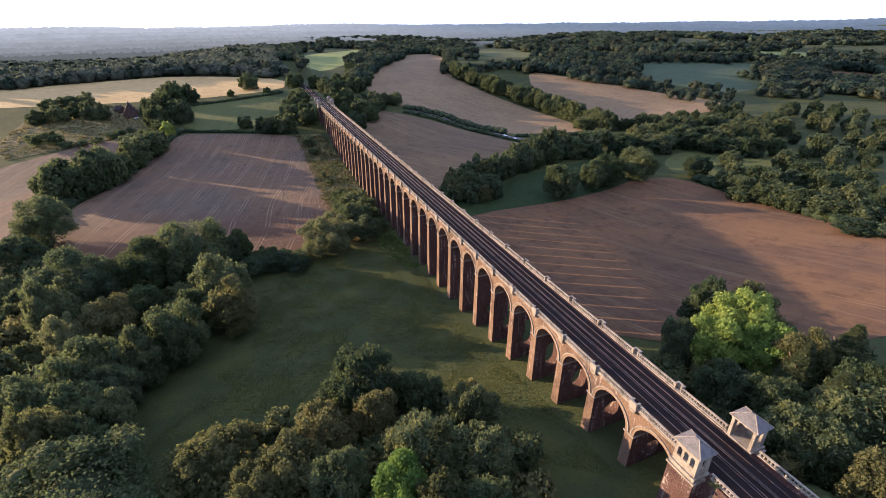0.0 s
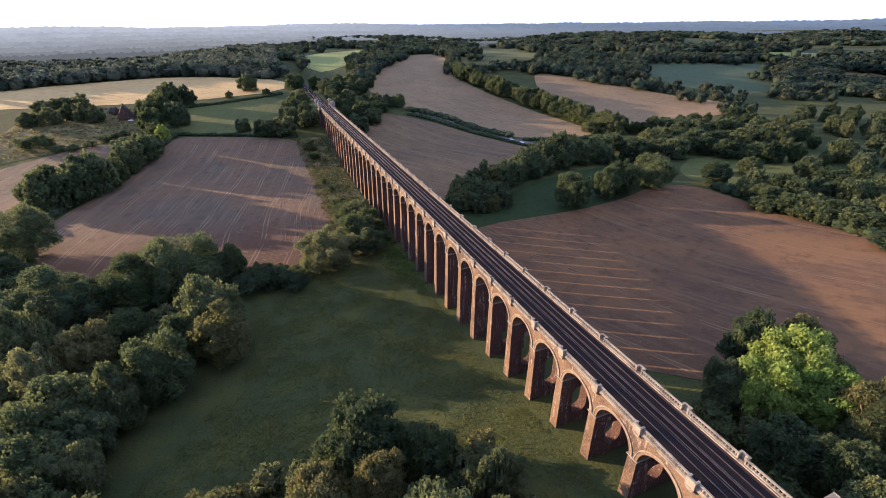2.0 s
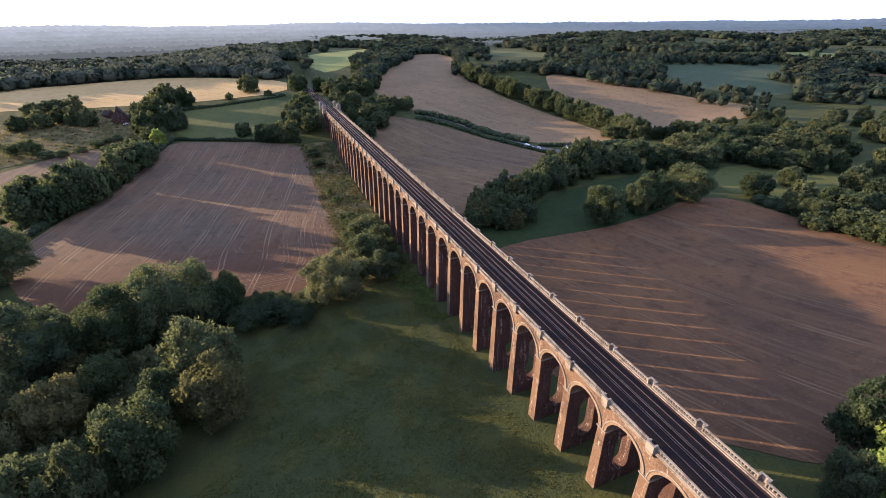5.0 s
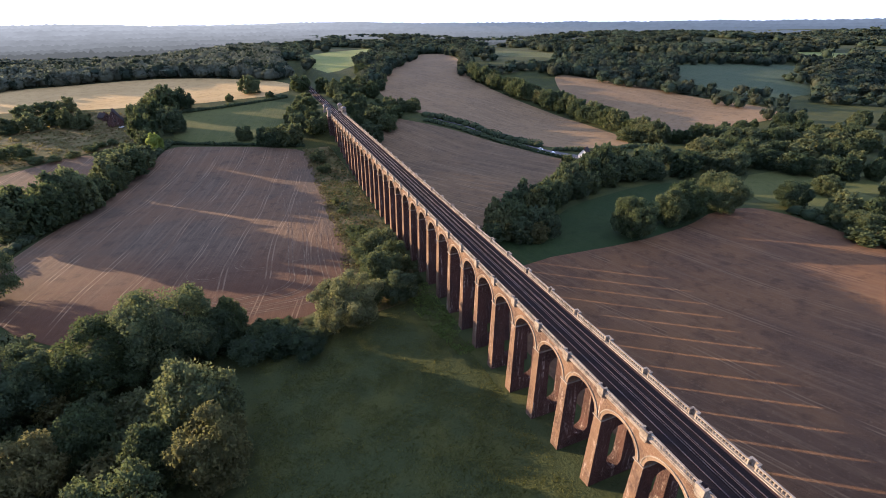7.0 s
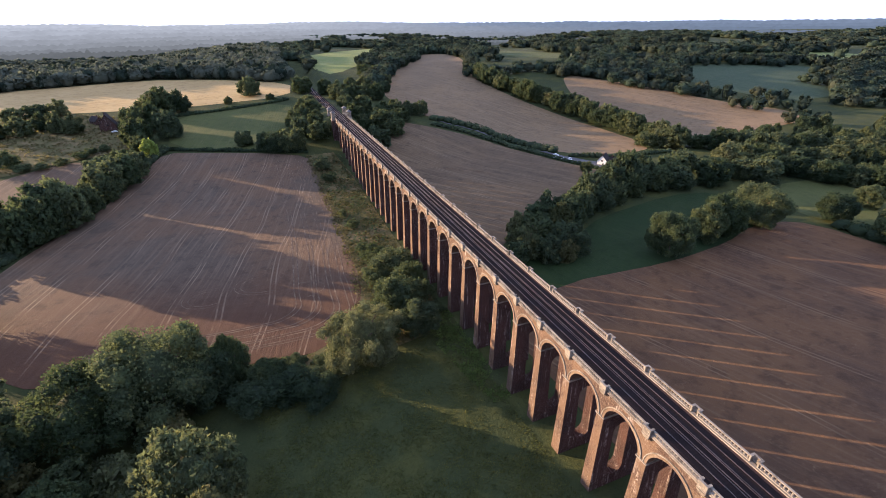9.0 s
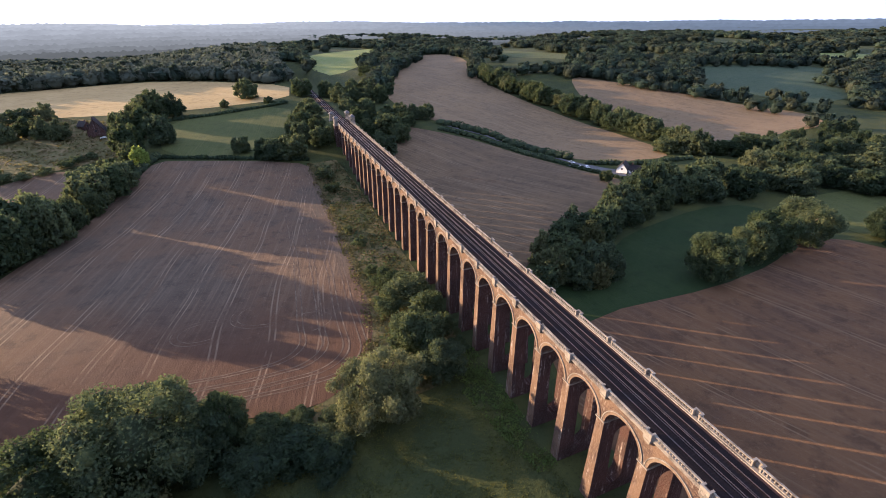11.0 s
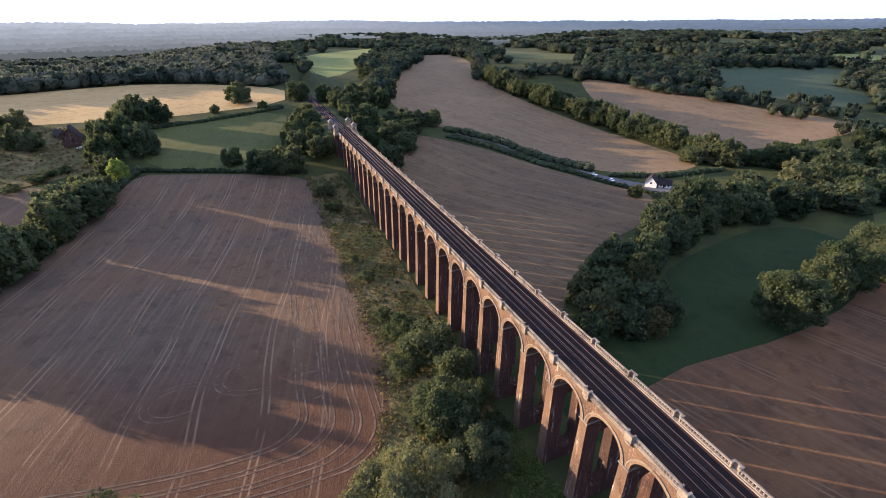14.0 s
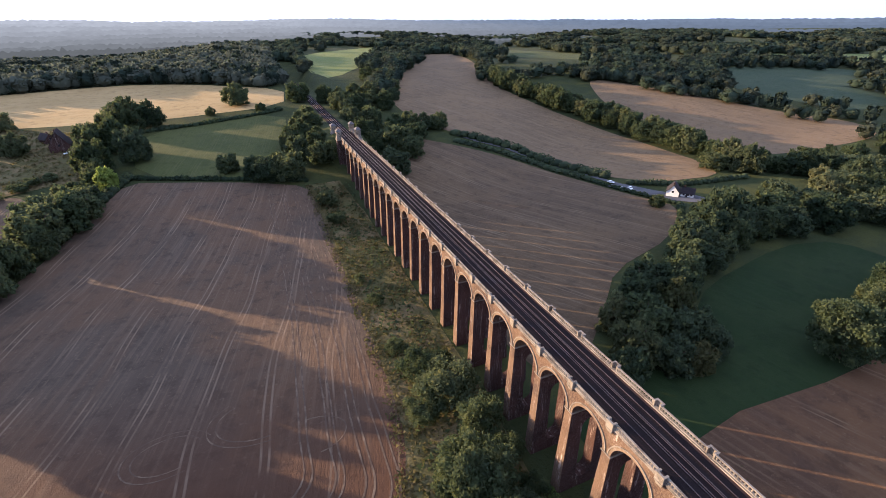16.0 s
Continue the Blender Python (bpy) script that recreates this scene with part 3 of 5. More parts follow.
for i in range(1, ARCHES):
    y = i * PITCH
    foot = float(ground_z(XC, y))
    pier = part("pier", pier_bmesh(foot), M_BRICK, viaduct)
    # paler, lime-stained brick on the outer sides, with their sunlit tone put in
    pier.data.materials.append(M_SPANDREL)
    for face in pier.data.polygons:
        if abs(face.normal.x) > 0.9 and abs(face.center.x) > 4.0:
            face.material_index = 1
    pier.location.y = y
    part_of("impost", ME_IMPOST, None, viaduct).location.y = y
    for s in (0, 180):
        refuge = part_of("refuge", ME_REFUGE[0], None, viaduct)
        refuge.matrix_basis = pose(0, y, 0, 0, 0, s) @ pose(-HALF, 0, 0)
        for name, me in (("coping", ME_REFUGE[1]), ("corbel", ME_REFUGE[2])):
            part_of(name, me, None, refuge)

# the deck between the parapets
bm = bmesh.new()
box(bm, -HALF + 0.3, HALF - 0.3, 0, END, -2.0, -1.38)
part("deck", bm, M_WALKWAY, viaduct, "brown gravel walkway along both parapets")


def abutment_bmesh(length):
    bm = bmesh.new()
    frustum(bm, -30, TOP, (HALF + 0.7, length / 2 + 0.5), (HALF + 0.25, length / 2))
    return bm


for y0, y1 in ((-28.0, PIER_Y), (END - PIER_Y, END + 28.0)):
    wall = part("abutment", abutment_bmesh(y1 - y0), M_BRICK, viaduct, "brick abutment wall")
    wall.location.y = (y0 + y1) / 2
ME_END = balustrade_mesh(13.4)
for y0 in (-18.2, END + 4.8):
    for s, turn in ((-1, 0), (1, 180)):
        m = pose(0, y0 if turn == 0 else y0 + 13.4, 0, 0, 0, turn) @ pose(-HALF - 0.05, 0, 0)
        part_of("balustrade", ME_END, None, viaduct).matrix_basis = m
for y0 in (-75.0,):
    for s, turn in ((-1, 0), (1, 180)):
        for k in range(3):
            m = pose(0, y0 + 17 * k if turn == 0 else y0 + 17 * k + 13.4, 0, 0, 0, turn) @ pose(-HALF - 0.05, 0, 0)
            part_of("balustrade", ME_END, None, viaduct).matrix_basis = m


def pavilion(y, side):
    """A small stone lodge with a hipped roof, arched windows outward and an open front towards the track."""
    top = tagged(empty("pavilion", pose(XC + side * 6.15, y, 0, 0, 0, 0 if side < 0 else 180)), "pale stone pavilion with hipped lead roof on the viaduct's end", "pavilion", "pavilions at the viaduct's ends")
    hx, hy, wall_top = 1.45, 2.1, 2.75
    bm = bmesh.new()
    box(bm, -hx - 0.3, hx + 0.1, -hy - 0.3, hy + 0.3, -1.9, -1.15)
    part("plinth", bm, M_STONE, top)
    # outward wall with three round-headed openings
    bm = bmesh.new()
    edges = [-hy, -1.55, -0.8, -0.38, 0.38, 0.8, 1.55, hy]
    for i in range(0, 8, 2):
        box(bm, -hx, -hx + 0.35, edges[i], edges[i + 1], -1.15, wall_top)
    for i in (1, 3, 5):
        a, b = edges[i], edges[i + 1]
        box(bm, -hx, -hx + 0.35, a, b, -1.15, 0.3)
        c, r, n = (a + b) / 2, (b - a) / 2, 8
        pts = [(c - r * math.cos(math.pi * k / n), 1.75 + r * math.sin(math.pi * k / n)) for k in range(n + 1)]
        for p, q in zip(pts, pts[1:]):
            for x, flip in ((-hx, 1), (-hx + 0.35, -1)):
                bm.faces.new([bm.verts.new(v) for v in ((x, p[0], p[1]), (x, q[0], q[1]), (x, q[0], wall_top), (x, p[0], wall_top))][::flip])
            bm.faces.new([bm.verts.new(v) for v in ((-hx, p[0], p[1]), (-hx + 0.35, p[0], p[1]), (-hx + 0.35, q[0], q[1]), (-hx, q[0], q[1]))])
    part("window_wall", bm, M_STONE, top, "stone wall with three arched openings")
    # end walls with one opening each
    for s in (-1, 1):
        bm = bmesh.new()
        y0, y1 = sorted((s * hy, s * (hy - 0.35)))
        box(bm, -hx + 0.352, -0.45, y0, y1, -1.15, wall_top)
        box(bm, 0.45, hx - 0.5, y0, y1, -1.15, wall_top)
        box(bm, -0.448, 0.448, y0, y1, -1.15, 0.3)
        box(bm, -0.448, 0.448, y0, y1, 2.2, wall_top)
        part("end_wall", bm, M_STONE, top)
    for s in (-1, 1):
        bm = bmesh.new()
        box(bm, hx - 0.5, hx, s * (hy - 0.25) - 0.25, s * (hy - 0.25) + 0.25, -1.3, wall_top - 0.2)
        box(bm, hx - 0.56, hx + 0.06, s * (hy - 0.25) - 0.31, s * (hy - 0.25) + 0.31, wall_top - 0.2, wall_top)
        part("pillar", bm, M_STONE, top)
    bm = bmesh.new()
    box(bm, -hx - 0.12, hx + 0.12, -hy - 0.12, hy + 0.12, wall_top + 0.002, wall_top + 0.35)
    box(bm, -hx - 0.38, hx + 0.38, -hy - 0.38, hy + 0.38, wall_top + 0.352, wall_top + 0.5)
    part("entablature", bm, M_STONE, top)
    bm = bmesh.new()
    frustum(bm, wall_top + 0.5, wall_top + 2.0, (hx + 0.42, hy + 0.42), (0.1, 0.35))
    roof = part("roof", bm, M_SLATE, top, "dark slate hipped roof")
    for sx in (-1, 1):
        for sy in (-1, 1):
            a, b = Vector((sx * (hx + 0.42), sy * (hy + 0.42), wall_top + 0.53)), Vector((sx * 0.1, sy * 0.35, wall_top + 2.03))
            w = (b - a).cross(Vector((0, 0, 1))).normalized() * 0.1
            bm = bmesh.new()
            lo = [bm.verts.new(p) for p in (a - w, a + w, b + w, b - w)]
            hi = [bm.verts.new(p + Vector((0, 0, 0.07))) for p in (a - w * 0.4, a + w * 0.4, b + w * 0.4, b - w * 0.4)]
            bm.faces.new(hi)
            for k in range(4):
                bm.faces.new((lo[k], lo[(k + 1) % 4], hi[(k + 1) % 4], hi[k]))
            bmesh.ops.recalc_face_normals(bm, faces=bm.faces)
            part("hip", bm, M_STONE, roof, "pale lead-covered hip")
    # the tall pier that carries it
    bm = bmesh.new()
    frustum(bm, -22, -2.3, (hx + 0.55, hy + 0.6), (hx + 0.25, hy + 0.3))
    part("tower", bm, M_BRICK, top, "brick tower below the pavilion")
    bm = bmesh.new()
    box(bm, -hx - 0.55, hx + 0.2, -hy - 0.55, hy + 0.55, -2.3, -1.9)
    part("string_course", bm, M_STONE, top)
    return top


for y in (-1.7, -21.5, END + 2.4, END + 22.0):
    for side in (-1, 1):
        pavilion(y, side)

def ledge_shrub(x, y, z):
    """A spray of long arching leaves."""
    r = np.random.default_rng(21)
    v, quads = [], []
    for k in range(46):
        a, out, up = r.uniform(0, 2 * math.pi), r.uniform(0.5, 1.1), r.uniform(0.5, 1.3)
        side = np.array((-math.sin(a), math.cos(a), 0)) * 0.06
        for f, w in ((0.0, 0.6), (0.45, 1.0), (0.8, 0.7), (1.0, 0.1)):
            p = np.array((math.cos(a) * out * f, math.sin(a) * out * f, up * (1.5 * f - 0.8 * f * f)))
            v += [p - side * w, p + side * w]
        quads += [(8 * k + 2 * i, 8 * k + 2 * i + 1, 8 * k + 2 * i + 3, 8 * k + 2 * i + 2) for i in range(3)]
    top = tagged(empty("shrub", pose(x, y, z)), "tufted green shrub growing from the viaduct's ledge", "shrub")
    part_of("foliage", mesh_from("foliage", np.array(v), quads), M_LEAF_PALE, top)


ledge_shrub(-5.0, -6.0, -1.3)

# ---- railway ----
RAIL_Y0, RAIL_Y1 = -150.0, 760.0
bm = bmesh.new()
rows = []
for y in (RAIL_Y0, -60.0, 0.0, 200.0, END, 500.0, 600.0, RAIL_Y1):
    rows.append([bm.verts.new((XC + x, y, z)) for x, z in ((-4.15, -1.375), (-3.5, -1.16), (-0.2, -1.14), (0.2, -1.14), (3.5, -1.16), (4.15, -1.375))])
for a, b in zip(rows, rows[1:]):
    for i in range(5):
        bm.faces.new((a[i], a[i + 1], b[i + 1], b[i]))
bmesh.ops.recalc_face_normals(bm, faces=bm.faces)
tagged(part("ballast_bed", bm, M_BALLAST), "dark stone ballast under two railway tracks", "ballast", kind="structure")


def rail_bmesh(w, h, base):
    bm = bmesh.new()
    L = RAIL_Y1 - RAIL_Y0
    box(bm, -base / 2, base / 2, 0, L, 0, 0.012)
    box(bm, -0.012, 0.012, 0, L, 0.02, h - 0.03)
    box(bm, -w / 2, w / 2, 0, L, h - 0.03, h)
    return bm


for tx in (-1.75, 1.75):
    track = tagged(empty("railway_track", pose(XC + tx, RAIL_Y0, -1.13)), "electrified railway track with shining steel rails on the viaduct", "railway track", "tracks over the viaduct")
    bm = bmesh.new()
    for k in range(int((RAIL_Y1 - RAIL_Y0) / 0.72)):
        box(bm, -1.28, 1.28, k * 0.72, k * 0.72 + 0.26, -0.06, 0.008)
    tagged(part("sleeper", bm, M_SLEEPER, track), kind="stuff")
    for rx in (-0.7525, 0.7525):
        part("rail", rail_bmesh(0.075, 0.17, 0.1), M_RAIL, track, "polished steel running rail").location = (rx, 0, 0.026)
    part("conductor_rail", rail_bmesh(0.075, 0.17, 0.08), M_RAIL, track, "raised third rail").location = (math.copysign(1.16, -tx), 0, 0.1)

# ---- trees ----
rng = np.random.default_rng(7)


def cards(points, normals, size, seed, flat=0.55, long=1.0, droop=0.0):
    """Small bent leaf sprays at points: three corners each. The size is a vector, in the units of the mesh."""
    r = np.random.default_rng(seed)
    n = len(points)
    nn = normals * flat + r.normal(size=(n, 3)) * (1 - flat)
    nn /= np.linalg.norm(nn, axis=1)[:, None] + 1e-9
    a = np.cross(nn, r.normal(size=(n, 3)))
    if droop:
        a = a * (1 - droop) + np.array([0, 0, -1.0]) * droop
    a /= np.linalg.norm(a, axis=1)[:, None] + 1e-9
    b = np.cross(nn, a)
    s = (0.6 + 0.8 * r.random((n, 1)))
    a, b = a * s * long, b * s * (0.55 + 0.5 * r.random((n, 1)))
    bend = nn * s * 0.35
    size = np.asarray(size)
    v = np.stack([points - (a * 1.1 + bend) * size, points + (b * 1.1 + a * 0.3) * size, points + (a * 0.9 - b * 0.8 - bend * 0.6) * size], 1)
    return v.reshape(-1, 3), np.arange(3 * n).reshape(-1, 3)


def ball(sub):
    bm = bmesh.new()
    bmesh.ops.create_icosphere(bm, subdivisions=sub, radius=1.0)
    bm.verts.ensure_lookup_table()
    v = np.array([p.co[:] for p in bm.verts])
    f = np.array([[p.index for p in q.verts] for q in bm.faces])
    bm.free()
    return v, f


BALL1 = ball(1)
BALL0 = (BALL1[0][:12], np.array([(i, j, k) for i in range(12) for j in range(i + 1, 12) for k in range(j + 1, 12) if max(np.linalg.norm(BALL1[0][a] - BALL1[0][b]) for a, b in ((i, j), (j, k), (i, k))) < 1.2]))


def crown_arrays(seed, count, leaf, lobes=24, low=0.2, kind="round", lump_of=None, flat=0.36):
    """A crown one unit wide each way and one unit high: lobes of leaf sprays round a loose core."""
    r = np.random.default_rng(seed)
    mid, half = (1 + low) / 2, (1 - low) / 2
    centres, sizes = [], []
    for i in range(lobes):
        d = r.normal(size=3)
        d[2] = d[2] * 0.9 + 0.2
        d /= np.linalg.norm(d)
        if kind == "domed":
            d[2] = abs(d[2])
        k = 0.64 + 0.24 * r.random() if i else 0.0
        rad = r.uniform(0.4, 0.75) * lobes ** -0.28 * 0.9 if i else (0.86 if kind == "domed" else 0.72)
        centres.append((d[0] * k, d[1] * k, d[2] * k))
        sizes.append(rad)
    centres, sizes = np.array(centres), np.array(sizes)
    if kind == "weeping":
        sizes = sizes * 0.9
    pts, nor = [], []
    weight = sizes ** 2 / (sizes ** 2).sum()
    while len(pts) < count:
        pick = r.choice(lobes, size=count, p=weight)
        d = r.normal(size=(count, 3))
        d /= np.linalg.norm(d, axis=1)[:, None]
        p = centres[pick] + d * sizes[pick][:, None] * (0.82 + 0.22 * r.random((count, 1)) if kind == "domed" else 0.72 + 0.46 * r.random((count, 1)) ** 1.2)
        ok = p[:, 2] > -0.92
        for c, s in zip(centres, sizes):
            ok &= np.linalg.norm(p - c, axis=1) > s * 0.7
        pts.extend(p[ok])
        nor.extend(d[ok])
    pts, nor = np.array(pts[:count]), np.array(nor[:count])
    typical = np.array((8.0, 8.0, 13.0 * half))
    v, q = cards(pts, nor, leaf / typical, seed + 1, flat, 1.25 if kind == "weeping" else 1.0, 0.5 if kind == "weeping" else 0.0)
    verts, tris, base = [v], [q], len(v)
    for c, s in zip(centres, sizes):
        bv, bf = BALL1 if kind == "domed" and s > 0.8 else lump_of or BALL1
        lump = bv * (s * (0.86 if kind == "domed" else 0.72 if lump_of is BALL0 else 0.64)) * (0.9 + 0.2 * r.random((len(bv), 1))) + c
        verts.append(lump)
        tris.append(bf + base)
        base += len(bv)
    v = np.concatenate(verts)
    v[:, 2] = mid + v[:, 2] * half
    v[:, 2] = np.maximum(v[:, 2], 0.05)
    return v, np.concatenate(tris)


def crown_mesh(name, material, *shape):
    v, tris = crown_arrays(*shape)
    me = mesh_from(name, v, None, tris)
    me.shade_smooth()
    me.materials.append(material)
    return me


def thicket(name, material, spots, detail, label, category="trees", lump_of=None, domed=False):
    """Many crowns as one sheet of tree tops. A spot: x, y, radius, height."""
    bases = [crown_arrays(900 + k, *detail, "domed" if domed else "round", lump_of, 0.72 if domed else 0.36) for k in range(6)]
    verts, tris, base = [], [], 0
    for k, (x, y, r, h) in enumerate(spots):
        v, t = bases[k % 6]
        a = k * 2.4
        turned_v = np.column_stack([(v[:, 0] * math.cos(a) - v[:, 1] * math.sin(a)) * r, (v[:, 0] * math.sin(a) + v[:, 1] * math.cos(a)) * r, v[:, 2] * h])
        verts.append(turned_v + np.array((x, y, float(ground_z(x, y)) - 0.4)))
        tris.append(t + base)
        base += len(v)
    me = mesh_from(name, np.concatenate(verts), None, np.concatenate(tris))
    if domed:
        me.shade_smooth()
    tagged(part_of(name, me, material), label, category, kind="stuff")


def pine_mesh(name, material, seed, count, leaf):
    """A crown of tiers of drooping boughs."""
    r = np.random.default_rng(seed)
    z = 0.12 + 0.86 * r.random(count) ** 1.2
    tier = 0.75 + 0.25 * np.abs(((z * 9) % 1) - 0.5) * 2
    rad = (1.02 - z) * 1.0 * tier * (0.55 + 0.45 * r.random(count) ** 0.4)
    a = r.random(count) * 2 * math.pi
    pts = np.stack([rad * np.cos(a), rad * np.sin(a), z], 1)
    nor = np.stack([np.cos(a) * 0.5, np.sin(a) * 0.5, np.full(count, 0.8)], 1)
    v, q = cards(pts, nor, leaf / np.array((5.0, 5.0, 16.0)), seed, 0.7, 1.5)
    bv, bf = BALL1
    core = bv * np.array((0.42, 0.42, 0.4)) + np.array((0, 0, 0.46))
    me = mesh_from(name, np.concatenate([v, core]), None, np.concatenate([q, bf + len(v)]))
    me.materials.append(material)
    return me


def trunk_mesh(seed):
    """A tapered trunk with four limbs, one unit high for a tree of one unit."""
    r = np.random.default_rng(seed)
    bm = bmesh.new()

    def limb(p, q, r0, r1):
        p, q = Vector(p), Vector(q)
        t = (q - p).normalized()
        u = t.orthogonal().normalized()
        w = t.cross(u)
        rows = [[bm.verts.new(c + rad * (u * math.cos(k * math.pi / 3) + w * math.sin(k * math.pi / 3))) for k in range(6)] for c, rad in ((p, r0), (p.lerp(q, 0.55), (r0 + r1) / 2), (q, r1))]
        for a, b in zip(rows, rows[1:]):
            for k in range(6):
                bm.faces.new((a[k], a[(k + 1) % 6], b[(k + 1) % 6], b[k]))

    limb((0, 0, -0.03), (0.03, 0.02, 0.42), 0.055, 0.034)
    for k in range(4):
        a = k * 1.57 + r.random()
        limb((0.03, 0.02, 0.3 + 0.05 * r.random()), (0.45 * math.cos(a), 0.45 * math.sin(a), 0.55 + 0.2 * r.random()), 0.03, 0.012)
    me = bpy.data.meshes.new("trunk")
    bm.to_mesh(me)
    bm.free()
    me.materials.append(M_BARK)
    return me


TREE_KINDS = {
    "o": ("tree", M_LEAF, "round", "broad oak with a full green crown"),
    "d": ("tree", M_LEAF_DARK, "round", "dark green broadleaf tree with a dense crown"),
    "w": ("willow_tree", M_LEAF_PALE, "weeping", "silvery green willow with drooping leaves"),
    "l": ("tree", M_LEAF_LIME, "round", "tree with fresh bright green leaves"),
    "b": ("tree", M_LEAF_BROWN, "round", "tree with olive-brown late summer leaves"),
    "p": ("pine_tree", M_PINE, "pine", "tall pine with tiers of grey-green boughs"),
    "h": ("bush", M_LEAF_DARK, "bush", "dense dark hedge bush"),
    "g": ("bush", M_LEAF, "bush", "rounded green bush in rough grass"),
}
TRUNKS = [trunk_mesh(k) for k in range(3)]
made_trees = {}
tree_count = 0


def tree(kind, x, y, r, h, close):
    """One tree; trees of a kind share a few crowns."""
    global tree_count
    tree_count += 1
    turn = (tree_count * 137.5) % 360
    if close == 0 and r > 12:
        close = 4
    key = (kind, tree_count % 4, close)
    name, material, form, label = TREE_KINDS[kind]
    m = pose(x, y, float(ground_z(x, y)) - 0.1, 0, 0, turn) @ Matrix.Diagonal((r, r * (0.9 + 0.2 * ((tree_count * 0.37) % 1)), h, 1))
    if key in made_trees:
        like = made_trees[key]
        return copy_thing(like, m @ Matrix.Diagonal((*(1 / k for k in like.scale), 1)))
    seed = 11 + 17 * (tree_count % 4) + 101 * sum(map(ord, kind))
    count, leaf = ((9600, 0.28), (1750, 0.6), (1600, 1.1), (2900, 0.48), (20000, 0.17))[close]
    top = tagged(empty(name, m), label, "bush" if form == "bush" else "tree")
    if form == "pine":
        crown = pine_mesh("crown", material, seed, count, leaf * 0.8)
    elif form == "bush":
        crown = crown_mesh("crown", material, seed, count // 2, leaf * 1.1, 11, -0.05, "round", BALL1)
    else:
        crown = crown_mesh("crown", material, seed, count, leaf, (46 if close != 1 else 24) if form == "round" else 34, -0.08 if close in (0, 4) else -0.28, form, BALL0 if close in (1, 2, 3) else BALL1, 0.58 if close in (1, 2, 3) else 0.42)
    part_of("crown", crown, None, top)
    if form != "bush":
        part_of("trunk", TRUNKS[tree_count % 3], None, top)
    made_trees[key] = top
    return top


far_crowns = []


def grove(kinds, places, close):
    """Trees at places (x, y, radius, height); past the near ones a wide crown is a clump of several trees."""
    for i, (x, y, r, h) in enumerate(places):
        n = math.ceil(r / 8) if close and r > 13 else 1
        for k in range(n):
            along, back = (k - (n - 1) / 2) * 2 * r / n, (rng.uniform(-3, 5) if n > 1 else 0)
            size, tall = (r / n * 1.3 * rng.uniform(0.85, 1.15), min(h, 24) * rng.uniform(0.6, 0.88)) if n > 1 else (r, h)
            away = Vector((x + 55, y - 40)).normalized()
            spot = x + away.y * along + away.x * back, y - away.x * along + away.y * back, size, tall
            if close == 2:
                far_crowns.append(spot)
            else:
                tree(kinds[(i + k) % len(kinds)], *spot, close)

OAKS_WOOD = [(-95, 166, 16.5, 28), (-111, 160, 14.0, 24), (-84, 164, 9.0, 18), (-78, 168, 5.5, 19), (-135, 153, 14.8, 26), (-134, 130, 11.0, 26), (-83, 127, 10.6, 26), (-79, 112, 9.2, 21), (-94, 101, 9.4, 23), (-104, 92, 8.5, 20), (-99, 98, 7.7, 18), (-114, 91, 9.2, 21), (-117, 121, 8.3, 20), (-126, 113, 8.2, 20), (-91, 118, 7.9, 18), (-107, 82, 6.7, 16), (-119, 79, 9.7, 23), (-111, 70, 8.6, 20), (-113, 60, 9.3, 21), (-105, 68, 7.0, 17), (-107, 56, 7.3, 17), (-166, 228, 14.6, 26), (-167, 197, 10.0, 19), (-109, 131, 7.4, 17)]
NEAR_GROUP = [(-48, 50, 9.6, 21.0), (-36, 44, 6.4, 14.5), (-47, 40, 5.4, 15.5), (-59, 40, 7.6, 15.5), (-66, 31, 8.2, 15.5), (-27, 32, 6.8, 15.5), (-42, 26, 8.5, 16.5), (-32, 19, 6.6, 15.5), (-48, 18, 6.3, 16.5), (-35, 10, 4.7, 13.5), (-80, 41, 9.8, 15.5), (-72, 29, 7.0, 14.5), (-103, 42, 14.5, 18.5), (-57, 25, 6.1, 15.5), (-43, 12, 5.6, 15.5)]
HEDGE_TREES = [(-63, 159, 9.0, 8), (-55, 153, 7.5, 8), (-72, 156, 7.8, 10)]
VIADUCT_SIDE = [(-40, 166, 13.0, 20), (-22, 185, 10.3, 17), (-19, 172, 7.7, 13)]
RIGHT_NEAR = [(38, 27, 8.5, 17), (49, 29, 9.5, 20), (46, 20, 8.0, 15), (49, 38, 7.7, 20), (58, 33, 8.4, 19), (32, 32, 4.9, 16), (47, 12, 6.6, 17), (43, 10, 6.8, 16), (55, 8, 8.5, 18), (37, 0, 8.9, 16), (21, -2, 6.7, 14), (34, -5, 8.6, 16), (22, -6, 7.3, 14), (17, -17, 5.6, 13), (27, -16, 7.5, 15), (29, 6, 5.8, 14), (26, 14, 6.6, 13), (45, -1, 7.0, 16)]
RIGHT_WOOD = [(214, 143, 16.8, 20), (227, 128, 19.0, 20), (264, 128, 20.8, 20), (239, 100, 21.0, 20), (198, 113, 17.3, 15), (196, 91, 20.3, 17), (199, 76, 16.4, 13), (184, 70, 10.4, 6), (214, 152, 9.7, 14), (195, 126, 13.7, 13), (201, 105, 15.3, 20), (212, 80, 17.1, 20)]
FIELD_TOP_ROW = [(101, 181, 11.5, 22), (128, 185, 9.3, 20), (142, 187, 11.5, 22), (166, 188, 12.5, 23), (206, 176, 9.5, 16), (243, 181, 8.5, 13), (201, 150, 8.0, 12), (198, 138, 8.0, 13)]
